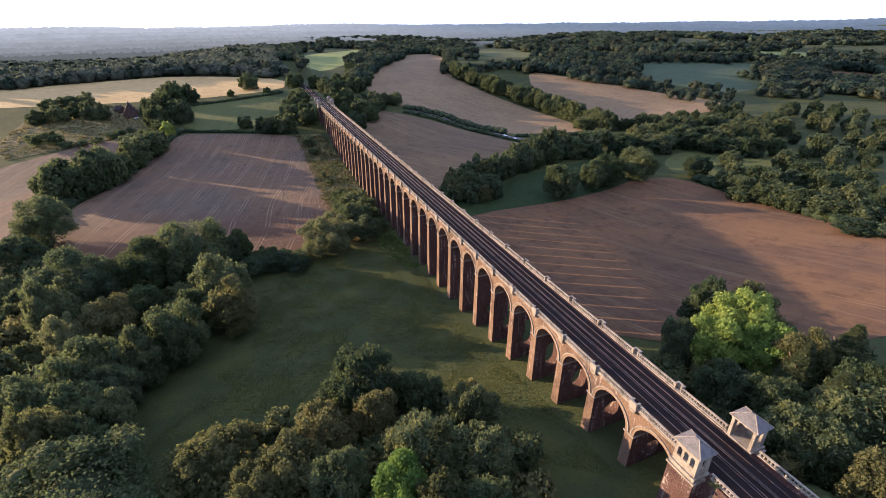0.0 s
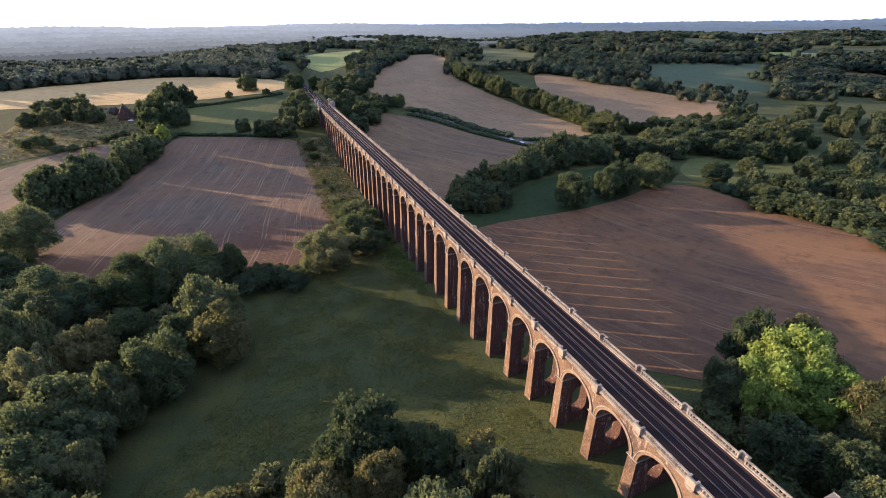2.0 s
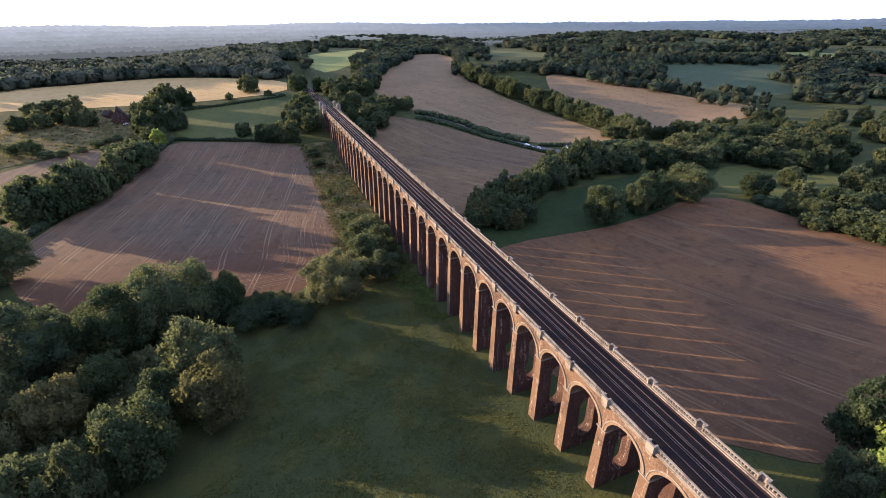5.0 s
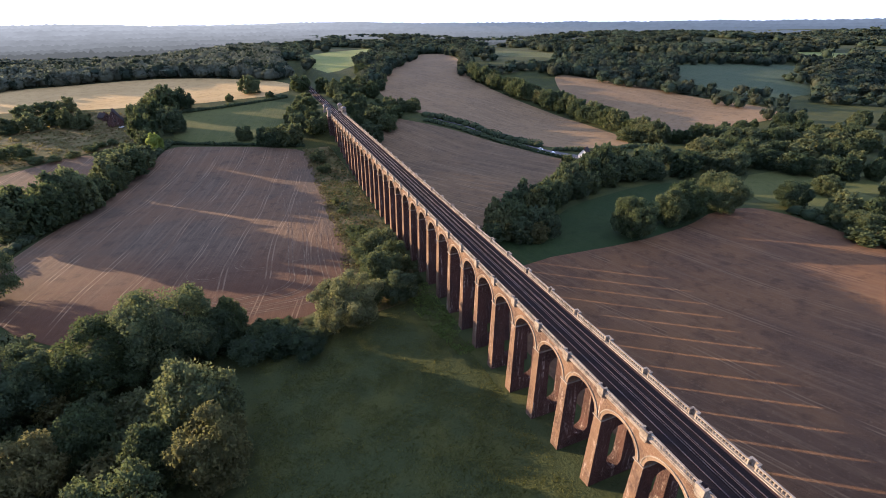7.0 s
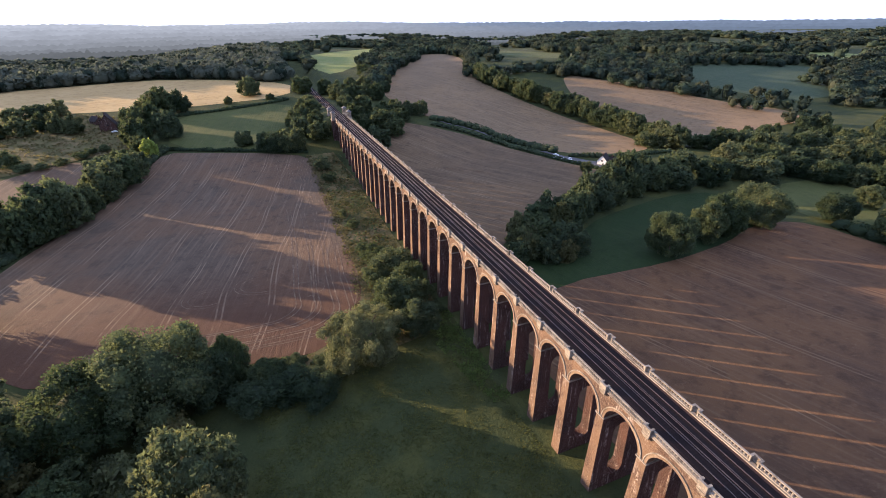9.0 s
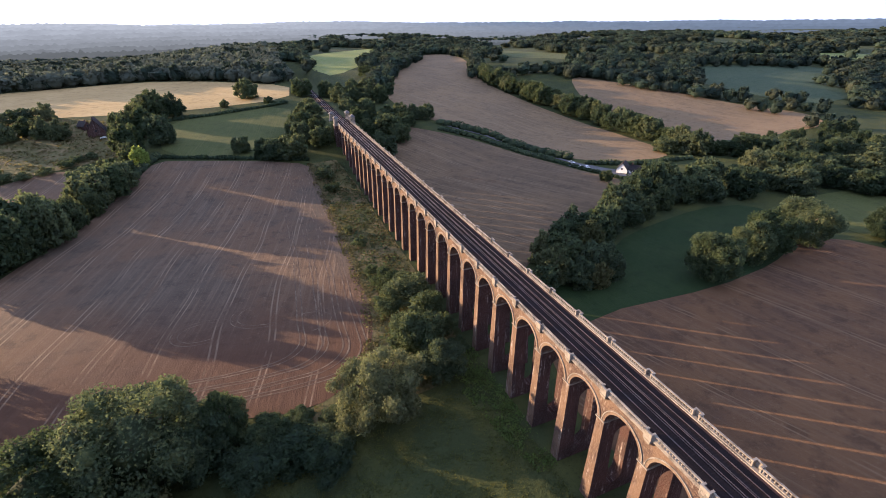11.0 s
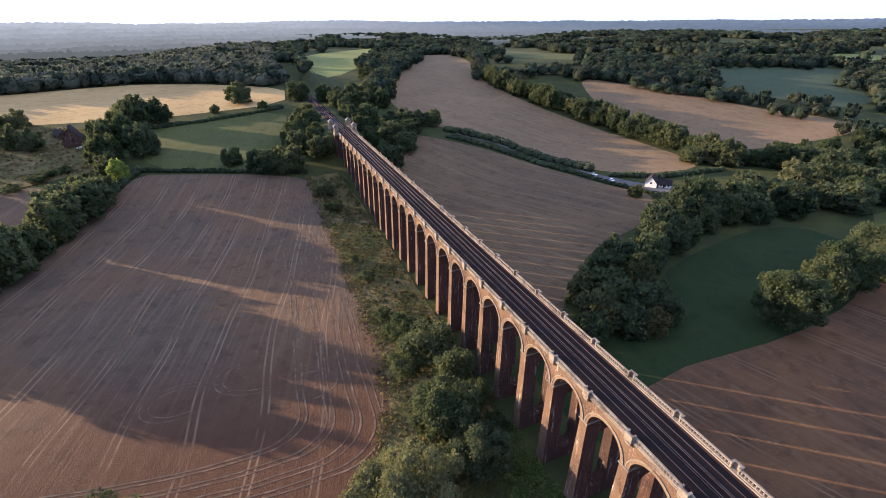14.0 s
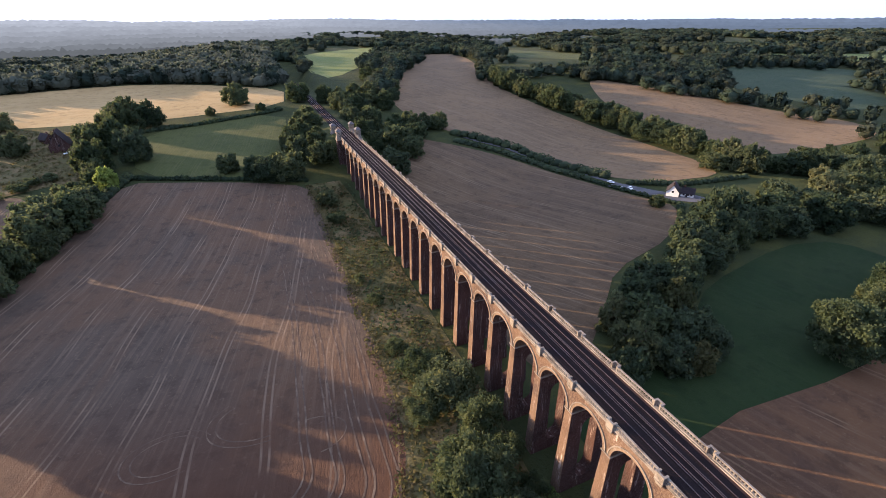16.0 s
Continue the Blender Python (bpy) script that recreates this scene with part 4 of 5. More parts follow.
FIELD_CLUMP = [(34, 199, 6, 13), (42, 206, 8, 17), (50, 198, 7, 13), (53, 212, 9, 18), (61, 203, 8, 16), (66, 214, 8, 20), (60, 224, 8, 18), (70, 206, 6, 12), (47, 219, 7, 16), (74, 221, 8, 20), (83, 227, 8, 21), (70, 230, 8, 20), (57, 195, 6, 11), (66, 198, 6, 12)]
LANE_TREES = [(92, 232, 8, 16), (100, 240, 9, 18), (110, 236, 7, 13), (112, 248, 10, 21), (122, 242, 8, 15), (128, 254, 10, 21), (146, 260, 10, 27), (140, 247, 8, 15), (150, 253, 9, 18), (138, 262, 10, 19), (162, 250, 9, 17), (176, 247, 9, 16), (163, 266, 11, 20), (182, 258, 12, 20), (212, 267, 15.8, 20), (200, 243, 11, 18), (148, 300, 5, 8), (222, 248, 15, 19)]
VALLEY_WOOD = [(278, 306, 19.1, 20), (307, 279, 22.2, 20), (265, 260, 22.4, 20), (299, 252, 23.8, 20), (338, 253, 22.9, 20), (364, 245, 23.9, 20), (247, 259, 19.2, 20), (254, 236, 14.1, 20), (267, 220, 19.0, 20), (273, 204, 18.9, 20), (294, 197, 17.2, 20), (232, 233, 11, 17)]
FIELD_ROW_B = [(244, 334, 14.8, 20), (252, 324, 12.1, 20)]
FIELD_ROW_C = [(377, 525, 22.6, 20), (384, 503, 20.2, 20), (405, 478, 16.1, 20), (416, 459, 16.0, 20), (434, 443, 20.1, 20), (433, 401, 17.4, 20), (494, 418, 19.0, 20), (474, 383, 20.0, 20), (420, 329, 17.7, 20), (444, 538, 24.5, 20), (622, 441, 24.9, 20), (697, 459, 43.6, 20), (735, 445, 45.0, 20), (548, 363, 21.7, 20), (571, 348, 26.6, 20)]
FAR_ROW = [(313, 761, 15.3, 20), (321, 1122, 28.9, 20), (439, 1277, 33.6, 20), (322, 896, 23.6, 20), (272, 645, 21.8, 20), (308, 645, 22.3, 20), (355, 645, 23.1, 20), (375, 618, 18.2, 20), (735, 1328, 23.9, 20), (1105, 2381, 66.0, 20), (2352, 4398, 125.7, 20), (895, 1385, 31.2, 20), (459, 674, 31.0, 20), (524, 698, 33.2, 20), (606, 658, 34.3, 20), (658, 659, 35.8, 20), (648, 597, 34.0, 20), (668, 563, 33.9, 20), (833, 645, 40.7, 20), (760, 574, 24.6, 20), (885, 581, 12.3, 20)]
RAIL_TREES = [(73, 471, 17.2, 20), (55, 456, 13.7, 20), (37, 430, 12.8, 20), (30, 441, 13.1, 20), (24, 485, 14.4, 20), (16, 403, 14.2, 20), (23, 533, 14.3, 20), (17, 565, 13.4, 20), (43, 417, 10.0, 16), (22, 391, 11.5, 19), (46, 572, 13.7, 20), (82, 658, 16.0, 20), (137, 750, 20.9, 20), (48, 542, 16.3, 20), (-28, 458, 10.7, 18), (-39, 406, 11.7, 19), (-16, 474, 9.7, 16), (-52, 408, 9.5, 16), (-17, 419, 9.7, 16), (-11, 585, 12.1, 20)]
FIELD_TREES = [(-64, 578, 13.0, 20), (-85, 551, 4.5, 8), (-46, 551, 4.9, 8), (-73, 427, 7.9, 13)]
HOUSE_TREES = [(-237, 548, 23.9, 20), (-222, 514, 9.0, 15), (-211, 503, 8.5, 17), (-197, 496, 9.0, 17), (-160, 500, 9, 17), (-153, 478, 10, 25), (-141, 484, 10, 25), (-127, 462, 11, 24), (-146, 447, 11, 24), (-241, 498, 15.7, 20), (-152, 535, 10, 18), (-139, 528, 13, 27), (-125, 534, 10, 20)]
# some trees are added to fill gaps, and heightened, to shade the field
FIELD_HEDGE_TREES = [(-186, 306, 13.0, 24), (-175, 300, 13.0, 27), (-167, 309, 11.7, 26), (-169, 322, 13.0, 26), (-160, 324, 13.0, 28), (-166, 336, 11.7, 23), (-154, 341, 7, 18), (-151, 363, 13.0, 23), (-144, 376, 11.7, 21), (-153, 378, 11.7, 21), (-148, 354, 6, 18), (-141, 389, 10.4, 18), (-146, 394, 10.4, 18), (-139, 400, 7, 14), (-145, 409, 8.5, 13), (-135, 421, 6.5, 14.5), (-142, 432, 8, 16), (-180, 296, 11, 25)]
TRACK_SCRUB = [(-16, 214, 10.6, 12.2), (-21, 225, 7.2, 9.5), (-14, 199, 7.1, 12.2), (-22, 188, 7.4, 12.2), (-30, 172, 6.0, 9.0), (-24, 239, 4.4, 5.4), (-25, 286, 2.7, 4.1), (-22, 346, 5.1, 6.8), (-23, 369, 7.3, 8.1), (-23, 269, 3.8, 4.1), (-17, 175, 4.8, 4.1), (-26, 209, 5.6, 8.1), (-26, 187, 4.9, 9.5), (-12, 190, 5.5, 9), (-10.5, 203, 4.5, 8), (-11, 215, 4.5, 7), (-10, 181, 3.6, 5), (-13, 228, 4, 5)]
HEDGE_CORNER = [(-100, 177, 15.7, 14), (-80, 174, 8.2, 12), (-68, 165, 6.4, 9), (-57, 162, 5.5, 4), (-51, 159, 4.2, 3), (-61, 170, 4.5, 3.5), (-52, 168, 4.0, 3), (-45, 174, 4.5, 5), (-69, 171, 4.5, 4)]
FARM_HEDGE = [(-209, 421, 7, 5), (-199, 420, 6, 5), (-188, 425, 6, 5), (-180, 434, 6, 5), (-176, 441, 5, 5), (-168, 445, 5, 5), (-220, 427, 8, 12), (-230, 427, 8, 12)]
grove("oododwobowoobwodoobwoodo", OAKS_WOOD, 0)
grove("dobbbwoolobboob", NEAR_GROUP, 0)
grove("h", HEDGE_TREES, 0)
grove("wod", VIADUCT_SIDE, 0)
grove("llldbdbpppoooboodop", RIGHT_NEAR, 0)
grove("oodoo", RIGHT_WOOD, 3)
grove("oooodoo", FIELD_TOP_ROW, 0)
grove("dwdodbd", FIELD_CLUMP, 3)
grove("dod", LANE_TREES, 3)
grove("oddodow", VALLEY_WOOD, 3)
grove("owoodo", FIELD_ROW_B, 3)
grove("odol", FIELD_ROW_C, 2)
grove("odo", FAR_ROW, 2)
grove("odoo", RAIL_TREES, 3)
grove("o", FIELD_TREES, 3)
grove("odwwdoododood", HOUSE_TREES, 3)
grove("ooodooooodooodolo", FIELD_HEDGE_TREES, 3)
grove("g", FARM_HEDGE, 3)
grove("g", TRACK_SCRUB, 0)
grove("doog", HEDGE_CORNER, 0)

# undergrowth that fills the near woods
under = ([], [], [])
WOOD = np.array([(-182, 205), (-120, 175), (-80, 145), (-80, 121), (-92, 104), (-104, 88), (-106, 70), (-106, 54), (-120, 30), (-200, 40), (-205, 160)])
taken = [(x, y, r) for x, y, r, h in OAKS_WOOD + NEAR_GROUP + RIGHT_NEAR]
for k in range(900):
    x, y = rng.uniform(-205, -78), rng.uniform(30, 205)
    r = rng.uniform(4.0, 6.8)
    if inside(WOOD, np.array(x), np.array(y)) and all(math.hypot(x - a, y - b) > 0.62 * (r + c) for a, b, c in taken):
        taken.append((x, y, r))
        under[k % 3].append((x, y, r, r * rng.uniform(1.7, 2.2)))

for ring, many in ((np.array([(-92, 48), (-50, 60), (-30, 48), (-18, 34), (-24, 8), (-60, 6), (-95, 22)]), 260), (np.array([(22, 24), (34, 40), (62, 40), (72, 10), (60, -20), (12, -30), (13, -2)]), 260)):
    for k in range(many):
        x, y = rng.uniform(ring.min(0), ring.max(0))
        r = rng.uniform(2.4, 4.6)
        if inside(ring, np.array(x), np.array(y)) and all(math.hypot(x - a, y - b) > 0.6 * (r + c) for a, b, c in taken):
            taken.append((x, y, r))
            under[k % 3].append((x, y, r, r * rng.uniform(1.9, 2.6)))
for spots, material, label in zip(under, (M_LEAF, M_LEAF_BROWN, M_LEAF_PALE), ("green saplings and scrub between the trees", "olive undergrowth between the trees", "pale sallow bushes between the trees")):
    thicket("undergrowth", material, spots, (1000, 0.62, 12, 0.0), label, "undergrowth", BALL0)
# the wooded valley floor beyond the eastern field
VALLEY = np.array([(232, 250), (262, 300), (300, 322), (392, 318), (470, 290), (500, 240), (440, 190), (327, 128), (268, 140), (236, 170), (300, 196), (304, 206), (240, 222)])
grown = [(x, y) for x, y, r, h in VALLEY_WOOD + RIGHT_WOOD + LANE_TREES + FIELD_ROW_C]
for k in range(700):
    x, y = rng.uniform(225, 500), rng.uniform(125, 325)
    r = rng.uniform(5.0, 9.0)
    open_ground = noise.noise((x / 45, y / 28, 7.0)) > 0.08 and y < 300
    if inside(VALLEY, np.array(x), np.array(y)) and not open_ground and not inside(GLADE, np.array(x), np.array(y)) and all(math.hypot(x - a, y - b) > 13.5 for a, b in grown):
        grown.append((x, y))
        tree("odddwod"[k % 7], x, y, r, r * rng.uniform(1.6, 2.2), 3)
# the belt of trees between the two hillside fields
BELT = [(228, 655), (226, 600), (231, 540), (243, 490), (254, 440), (253, 390), (250, 350), (248, 318)]
for (xa, ya), (xb, yb) in zip(BELT, BELT[1:]):
    for k in range(int(math.hypot(xb - xa, yb - ya) / 7.5)):
        f = (k + rng.uniform(0.1, 0.9)) / (math.hypot(xb - xa, yb - ya) / 7.5)
        r = rng.uniform(8.0, 12.5)
        tree("oodoowd"[int(rng.integers(7))], xa + (xb - xa) * f + rng.uniform(0, 12), ya + (yb - ya) * f, r, r * rng.uniform(1.6, 2.0), 3)
# belts of trees round the far end of the viaduct
for k, (x, y) in enumerate(((20, 424), (30, 438), (16, 446), (44, 424), (24, 462), (38, 455), (54, 446), (18, 482), (32, 478), (48, 470), (20, 502), (36, 500), (22, 524), (40, 528), (26, 548), (-18, 420), (-30, 432), (-16, 440), (-44, 420), (-20, 460), (-34, 452), (-22, 484), (-58, 416), (-14, 505), (58, 530), (74, 560), (88, 600))):
    r = 6.0 + 3.0 * ((k * 0.618) % 1)
    tree("odoodo"[k % 6], x, y, r, r * (1.7 + 0.5 * ((k * 0.37) % 1)), 3)



def hedge(points, width, height, material, label):
    """A clipped field hedge along a line of points."""
    bm_pts, nor = [], []
    r = np.random.default_rng(len(points) + int(abs(points[0][0])))
    p = np.array(points, float)
    base, verts, tris = 0, [], []
    for a, b in zip(p, p[1:]):
        length = np.linalg.norm(b - a)
        n = int(length * 7)
        t = r.random(n)
        side = r.uniform(-1, 1, n)
        tall = height * (0.75 + 0.35 * np.sin(t * length / 5 + a[0]) * 0.5 + 0.2 * r.random(n))
        up = tall * np.sqrt(np.clip(1 - side ** 4, 0, 1)) * r.uniform(0.45, 1.0, n) ** 0.5
        w = np.array([-(b - a)[1], (b - a)[0]]) / length
        xy = a + (b - a) * t[:, None] + w * (side * width / 2)[:, None]
        bm_pts.append(np.column_stack([xy, ground_z(xy[:, 0], xy[:, 1]) + up]))
        nor.append(np.column_stack([w * side[:, None], np.full(n, 0.8)]))
        for k in np.arange(0, length, width * 0.8):
            c = a + (b - a) * (k / length)
            lump = BALL1[0] * np.array((width * 0.62, width * 0.62, height * 0.62)) * r.uniform(0.75, 1.05, (len(BALL1[0]), 1))
            verts.append(lump + np.array((c[0], c[1], float(ground_z(*c)) + height * 0.3)))
            tris.append(BALL1[1] + base)
            base += len(BALL1[0])
    v, q = cards(np.concatenate(bm_pts), np.concatenate(nor), (0.8, 0.8, 0.7), 5)
    me = mesh_from("hedge", np.concatenate([v, *verts]), None, np.concatenate([q, *(t + len(v) for t in tris)]))
    tagged(part_of("hedge", me, material), label, "hedge")


hedge([(-134, 521), (-95, 528), (-60, 538), (-30, 550)], 4.0, 3.4, M_LEAF_DARK, "dark clipped hedge above a green field")
hedge([(-124, 432), (-95, 422), (-60, 410), (-30, 399)], 3.0, 2.6, M_LEAF_DARK, "low dark hedge between crop and stubble")
hedge([(92, 454), (112, 436), (128, 420), (150, 366), (158, 350)], 9.0, 5.2, M_LEAF_DARK, "thick dark hedge beside the lane")
hedge([(86, 438), (110, 416), (127, 392), (142, 352)], 6.5, 3.4, M_LEAF_DARK, "low green hedge beside the lane")
hedge([(-181, 262), (-174, 292), (-158, 335), (-144, 380), (-133, 420), (-127, 434)], 6.0, 4.5, M_LEAF_DARK, "tall overgrown hedge below a row of trees")
hedge([(200, 168), (199, 125), (195, 97), (185, 52)], 9.0, 6.0, M_LEAF_DARK, "dark bushes along the edge of a wood")
hedge([(142, 350), (150, 326), (162, 296), (140, 276)], 4.0, 2.0, M_LEAF_DARK, "dark hedge round a stubble field")
hedge([(162, 336), (190, 320), (240, 314)], 5.0, 3.6, M_LEAF_DARK, "dark hedge below a hillside field")
hedge([(-182, 264), (-176, 230), (-160, 200)], 4.0, 3.0, M_LEAF, "rough hedge between two stubble fields")
hedge([(700, 590), (790, 555), (880, 548)], 5.0, 4.0, M_LEAF_DARK, "distant dark hedge between pastures")

# ---- far woods ----
spots, spread_out, step_out = {0: [], 1: [], 2: []}, [], 560.0
while step_out < 2300:
    gap = max(13.5, step_out * 0.0165)
    a = radians(90) - np.arange(radians(-28), radians(74), gap / step_out)
    a = a + rng.uniform(-0.3, 0.3, len(a)) * gap / step_out
    d = step_out + rng.uniform(-0.45, 0.45, len(a)) * gap
    spread_out.append(np.column_stack([-50 + d * np.cos(a), 60 + d * np.sin(a), gap * rng.uniform(0.52, 0.84, len(a))]))
    step_out += gap * 0.85
spread_out = np.concatenate(spread_out)
wx, wy = spread_out[:, 0], spread_out[:, 1]
bare = (np.abs(wx - XC) < 16) & (wy < 900) | (wy < 300) & (wx < 330)
bare |= (wx < 0) & (wx > -330) & (wy < 652) | (wx >= 0) & ((wy < 700) & (wx < 330) | (wy < 420) & (wx < 520))
for f in FIELDS:
    bare |= inside(f, wx, wy)
for x, y, size in spread_out[~bare]:
    clear = noise.noise((x / 210, y / 260, 3.0)) + 0.35 * noise.noise((x / 70, y / 70, 1.0))
    if clear < (0.42 if x < 0 else -0.06) and (x > 60 or math.hypot(x + 50, y - 60) < 1560):
        spots[int(rng.integers(3))].append((x, y, size, min(size * rng.uniform(1.9, 2.8), rng.uniform(13, 20))))


def belt(points, width, gap):
    """Trees in a belt along a line."""
    p = np.array(points, float)
    for a, b in zip(p, p[1:]):
        n = int(np.linalg.norm(b - a) / gap * max(1, width / gap))
        w = np.array((-(b - a)[1], (b - a)[0])) / np.linalg.norm(b - a)
        for _ in range(n):
            q = a + (b - a) * rng.random() + w * rng.uniform(-0.5, 0.5) * width
            r = rng.uniform(5.0, 8.5)
            spots[int(rng.integers(3))].append((q[0], q[1], r, r * rng.uniform(1.8, 2.4)))


belt([(-325, 664), (-280, 686), (-174, 718), (-110, 702), (-18, 655)], 14, 8)
belt([(62, 575), (100, 660), (118, 705), (200, 850), (262, 1030)], 22, 8)
belt([(262, 1040), (340, 1010)], 24, 9)
belt([(445, 520), (530, 622), (640, 590), (785, 548)], 46, 11)
belt([(640, 390), (800, 500)], 60, 12)
belt([(355, 850), (320, 960)], 30, 10)
belt([(222, 650), (300, 820), (345, 990)], 16, 9)
belt([(330, 630), (400, 560), (455, 510)], 26, 9)
for k, spot in enumerate(far_crowns):
    spots[k % 3].append(spot)
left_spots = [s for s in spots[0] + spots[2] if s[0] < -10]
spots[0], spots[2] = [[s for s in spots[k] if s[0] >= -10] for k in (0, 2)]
thicket("woods", M_LEAF_HAZED, [s for s in left_spots if s[1] < 900], (240, 0.75, 9, -0.2), "woods behind a straw field, leaves paled to grey-green for haze", "woods", BALL0, True)
thicket("woods", M_LEAF_HAZED, [s for s in left_spots if s[1] >= 900], (70, 1.2, 5, -0.2), "far woods rolling to the horizon, leaves paled to grey-green for haze", "woods", BALL0, True)
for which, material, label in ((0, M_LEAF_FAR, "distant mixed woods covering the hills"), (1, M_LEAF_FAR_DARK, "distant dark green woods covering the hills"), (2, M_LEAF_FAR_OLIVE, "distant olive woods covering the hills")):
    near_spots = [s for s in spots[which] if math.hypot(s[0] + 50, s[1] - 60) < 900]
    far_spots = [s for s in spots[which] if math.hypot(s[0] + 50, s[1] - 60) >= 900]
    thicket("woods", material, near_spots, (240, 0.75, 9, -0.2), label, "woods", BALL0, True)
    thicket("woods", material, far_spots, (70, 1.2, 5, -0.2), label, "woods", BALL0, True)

# ---- rough growth ----
def tufts(name, ring, count, size, material, label, seed, keep=None):
    """Tufts of grass and weeds scattered over a piece of ground, as one sheet."""
    r = np.random.default_rng(seed)
    ring = np.array(ring, float)
    lo, hi = ring.min(0), ring.max(0)
    p = r.uniform(lo, hi, (count * 3, 2))
    p = p[inside(ring, p[:, 0], p[:, 1])]
    drift = np.array([noise.noise((x / 9, y / 9, seed)) + 0.6 * noise.noise((x / 2.5, y / 2.5, seed + 5.0)) for x, y in p])
    p = p[drift + r.uniform(-0.5, 0.5, len(p)) > 0.0][:count]
    if keep is not None:
        p = p[keep(p[:, 0], p[:, 1])]
    up = r.random(len(p)) ** 2 * size
    pts = np.column_stack([p, ground_z(p[:, 0], p[:, 1]) + 0.12 + up * 0.8])
    nor = np.column_stack([r.normal(size=(len(p), 2)) * 0.5, np.full(len(p), 1.0)])
    v, q = cards(pts, nor, (size * 0.55, size * 0.55, size * 0.6), seed, 0.88)
    tagged(part_of(name, mesh_from(name, v, None, q), material), label, "grass", kind="stuff")


M_WEED = leaves("tall_weeds", (0.11, 0.1, 0.04), (0.18, 0.145, 0.07), (0.06, 0.062, 0.024), 0.1)
M_SEED = leaves("seeding_grass", (0.19, 0.15, 0.075), (0.25, 0.19, 0.095), (0.11, 0.1, 0.045), 0.1)
M_TUFT = leaves("grass_tufts", (0.064, 0.078, 0.022), (0.095, 0.1, 0.026), (0.04, 0.052, 0.016), 0.1)
tufts("seeding_grass", ribbon([(-30, 394), (-28.5, 330), (-28.5, 278), (-29.5, 226), (-34, 196), (-44, 180)], 2.0), 7000, 0.8, M_SEED, "straw-coloured seeding grass at the field edge", 9)
tufts("tall_weeds", VERGE, 15000, 0.9, M_WEED, "tall seeding weeds along the viaduct", 3)
tufts("brambles", [(-28, 390), (-27, 280), (-28, 215), (-32, 195), (-10, 170), (-7, 390)], 2200, 1.3, M_LEAF, "green brambles and nettles along the viaduct", 4)
M_NETTLE = leaves("nettles", (0.075, 0.12, 0.03), (0.11, 0.155, 0.04), (0.045, 0.075, 0.022), 0.1)
tufts("nettles", [(-17, 166), (-14, 146), (-11, 132), (-5, 130), (-5, 180), (-13, 180)], 3600, 0.55, M_NETTLE, "lush green nettles round the feet of the piers", 12)
tufts("meadow_tufts", [(-72, 152), (-74, 104), (-100, 60), (-60, 48), (-24, 24), (-7, 8), (-7, 172), (-34, 162)], 64000, 0.3, M_TUFT, "uneven tufts of meadow grass", 5)
tufts("verge_tufts", [(8, -2), (8, 172), (40, 172), (34, 88), (32, 62), (42, 36), (60, 20), (45, 0)], 5000, 0.3, M_TUFT, "rough grass below the viaduct", 6)
tufts("scrub", SCRUB_WEST, 5000, 1.6, M_WEED, "brownish scrub near the farmhouse", 8)

# ---- lane, houses, cars ----
M_TARMAC = surface("lane_tarmac", (0.1, 0.1, 0.105), (0.075, 0.075, 0.08), (0.14, 0.135, 0.13), (6.0, 0.3), 0.9, (0.3, 0.02))
M_RENDER = surface("white_render", (0.74, 0.73, 0.7), (0.66, 0.65, 0.61), (0.8, 0.79, 0.77), (3.0, 0.3), 0.85, (0.2, 0.02))
M_TILE = surface("clay_tiles", (0.032, 0.028, 0.029), (0.024, 0.021, 0.023), (0.05, 0.042, 0.04), (2.0, 0.25), 0.85, (0.6, 0.04))
M_DARK = surface("dark_glass", (0.02, 0.022, 0.026), (0.03, 0.032, 0.036), (0.015, 0.016, 0.018), (2.0, 0.3), 0.15, (0.0, 0.0))
M_WHITE = surface("white_car_paint", (0.78, 0.79, 0.8), (0.72, 0.73, 0.74), (0.8, 0.8, 0.8), (2.0, 0.2), 0.3, (0.0, 0.0))
M_GREY = surface("dark_car_paint", (0.06, 0.065, 0.075), (0.05, 0.055, 0.06), (0.08, 0.08, 0.09), (2.0, 0.2), 0.3, (0.0, 0.0))
M_TYRE = surface("tyre_rubber", (0.02, 0.02, 0.02), (0.03, 0.03, 0.03), (0.025, 0.025, 0.025), (1.0, 0.1), 0.9, (0.0, 0.0))


LANE = [(90, 456), (104, 438), (120, 424), (136, 398), (148, 362), (156, 336), (166, 316), (182, 294), (205, 268)]
field("lane", ribbon(LANE, 2.0), M_TARMAC, "narrow tarmac lane between hedges", "road", 0.2, 6.0)
field("yard", rounded([(144, 338), (158, 340), (168, 318), (186, 300), (176, 292), (158, 308)], 1), M_TARMAC, "grey parking yard beside the white house", "yard", 0.17, 6.0)


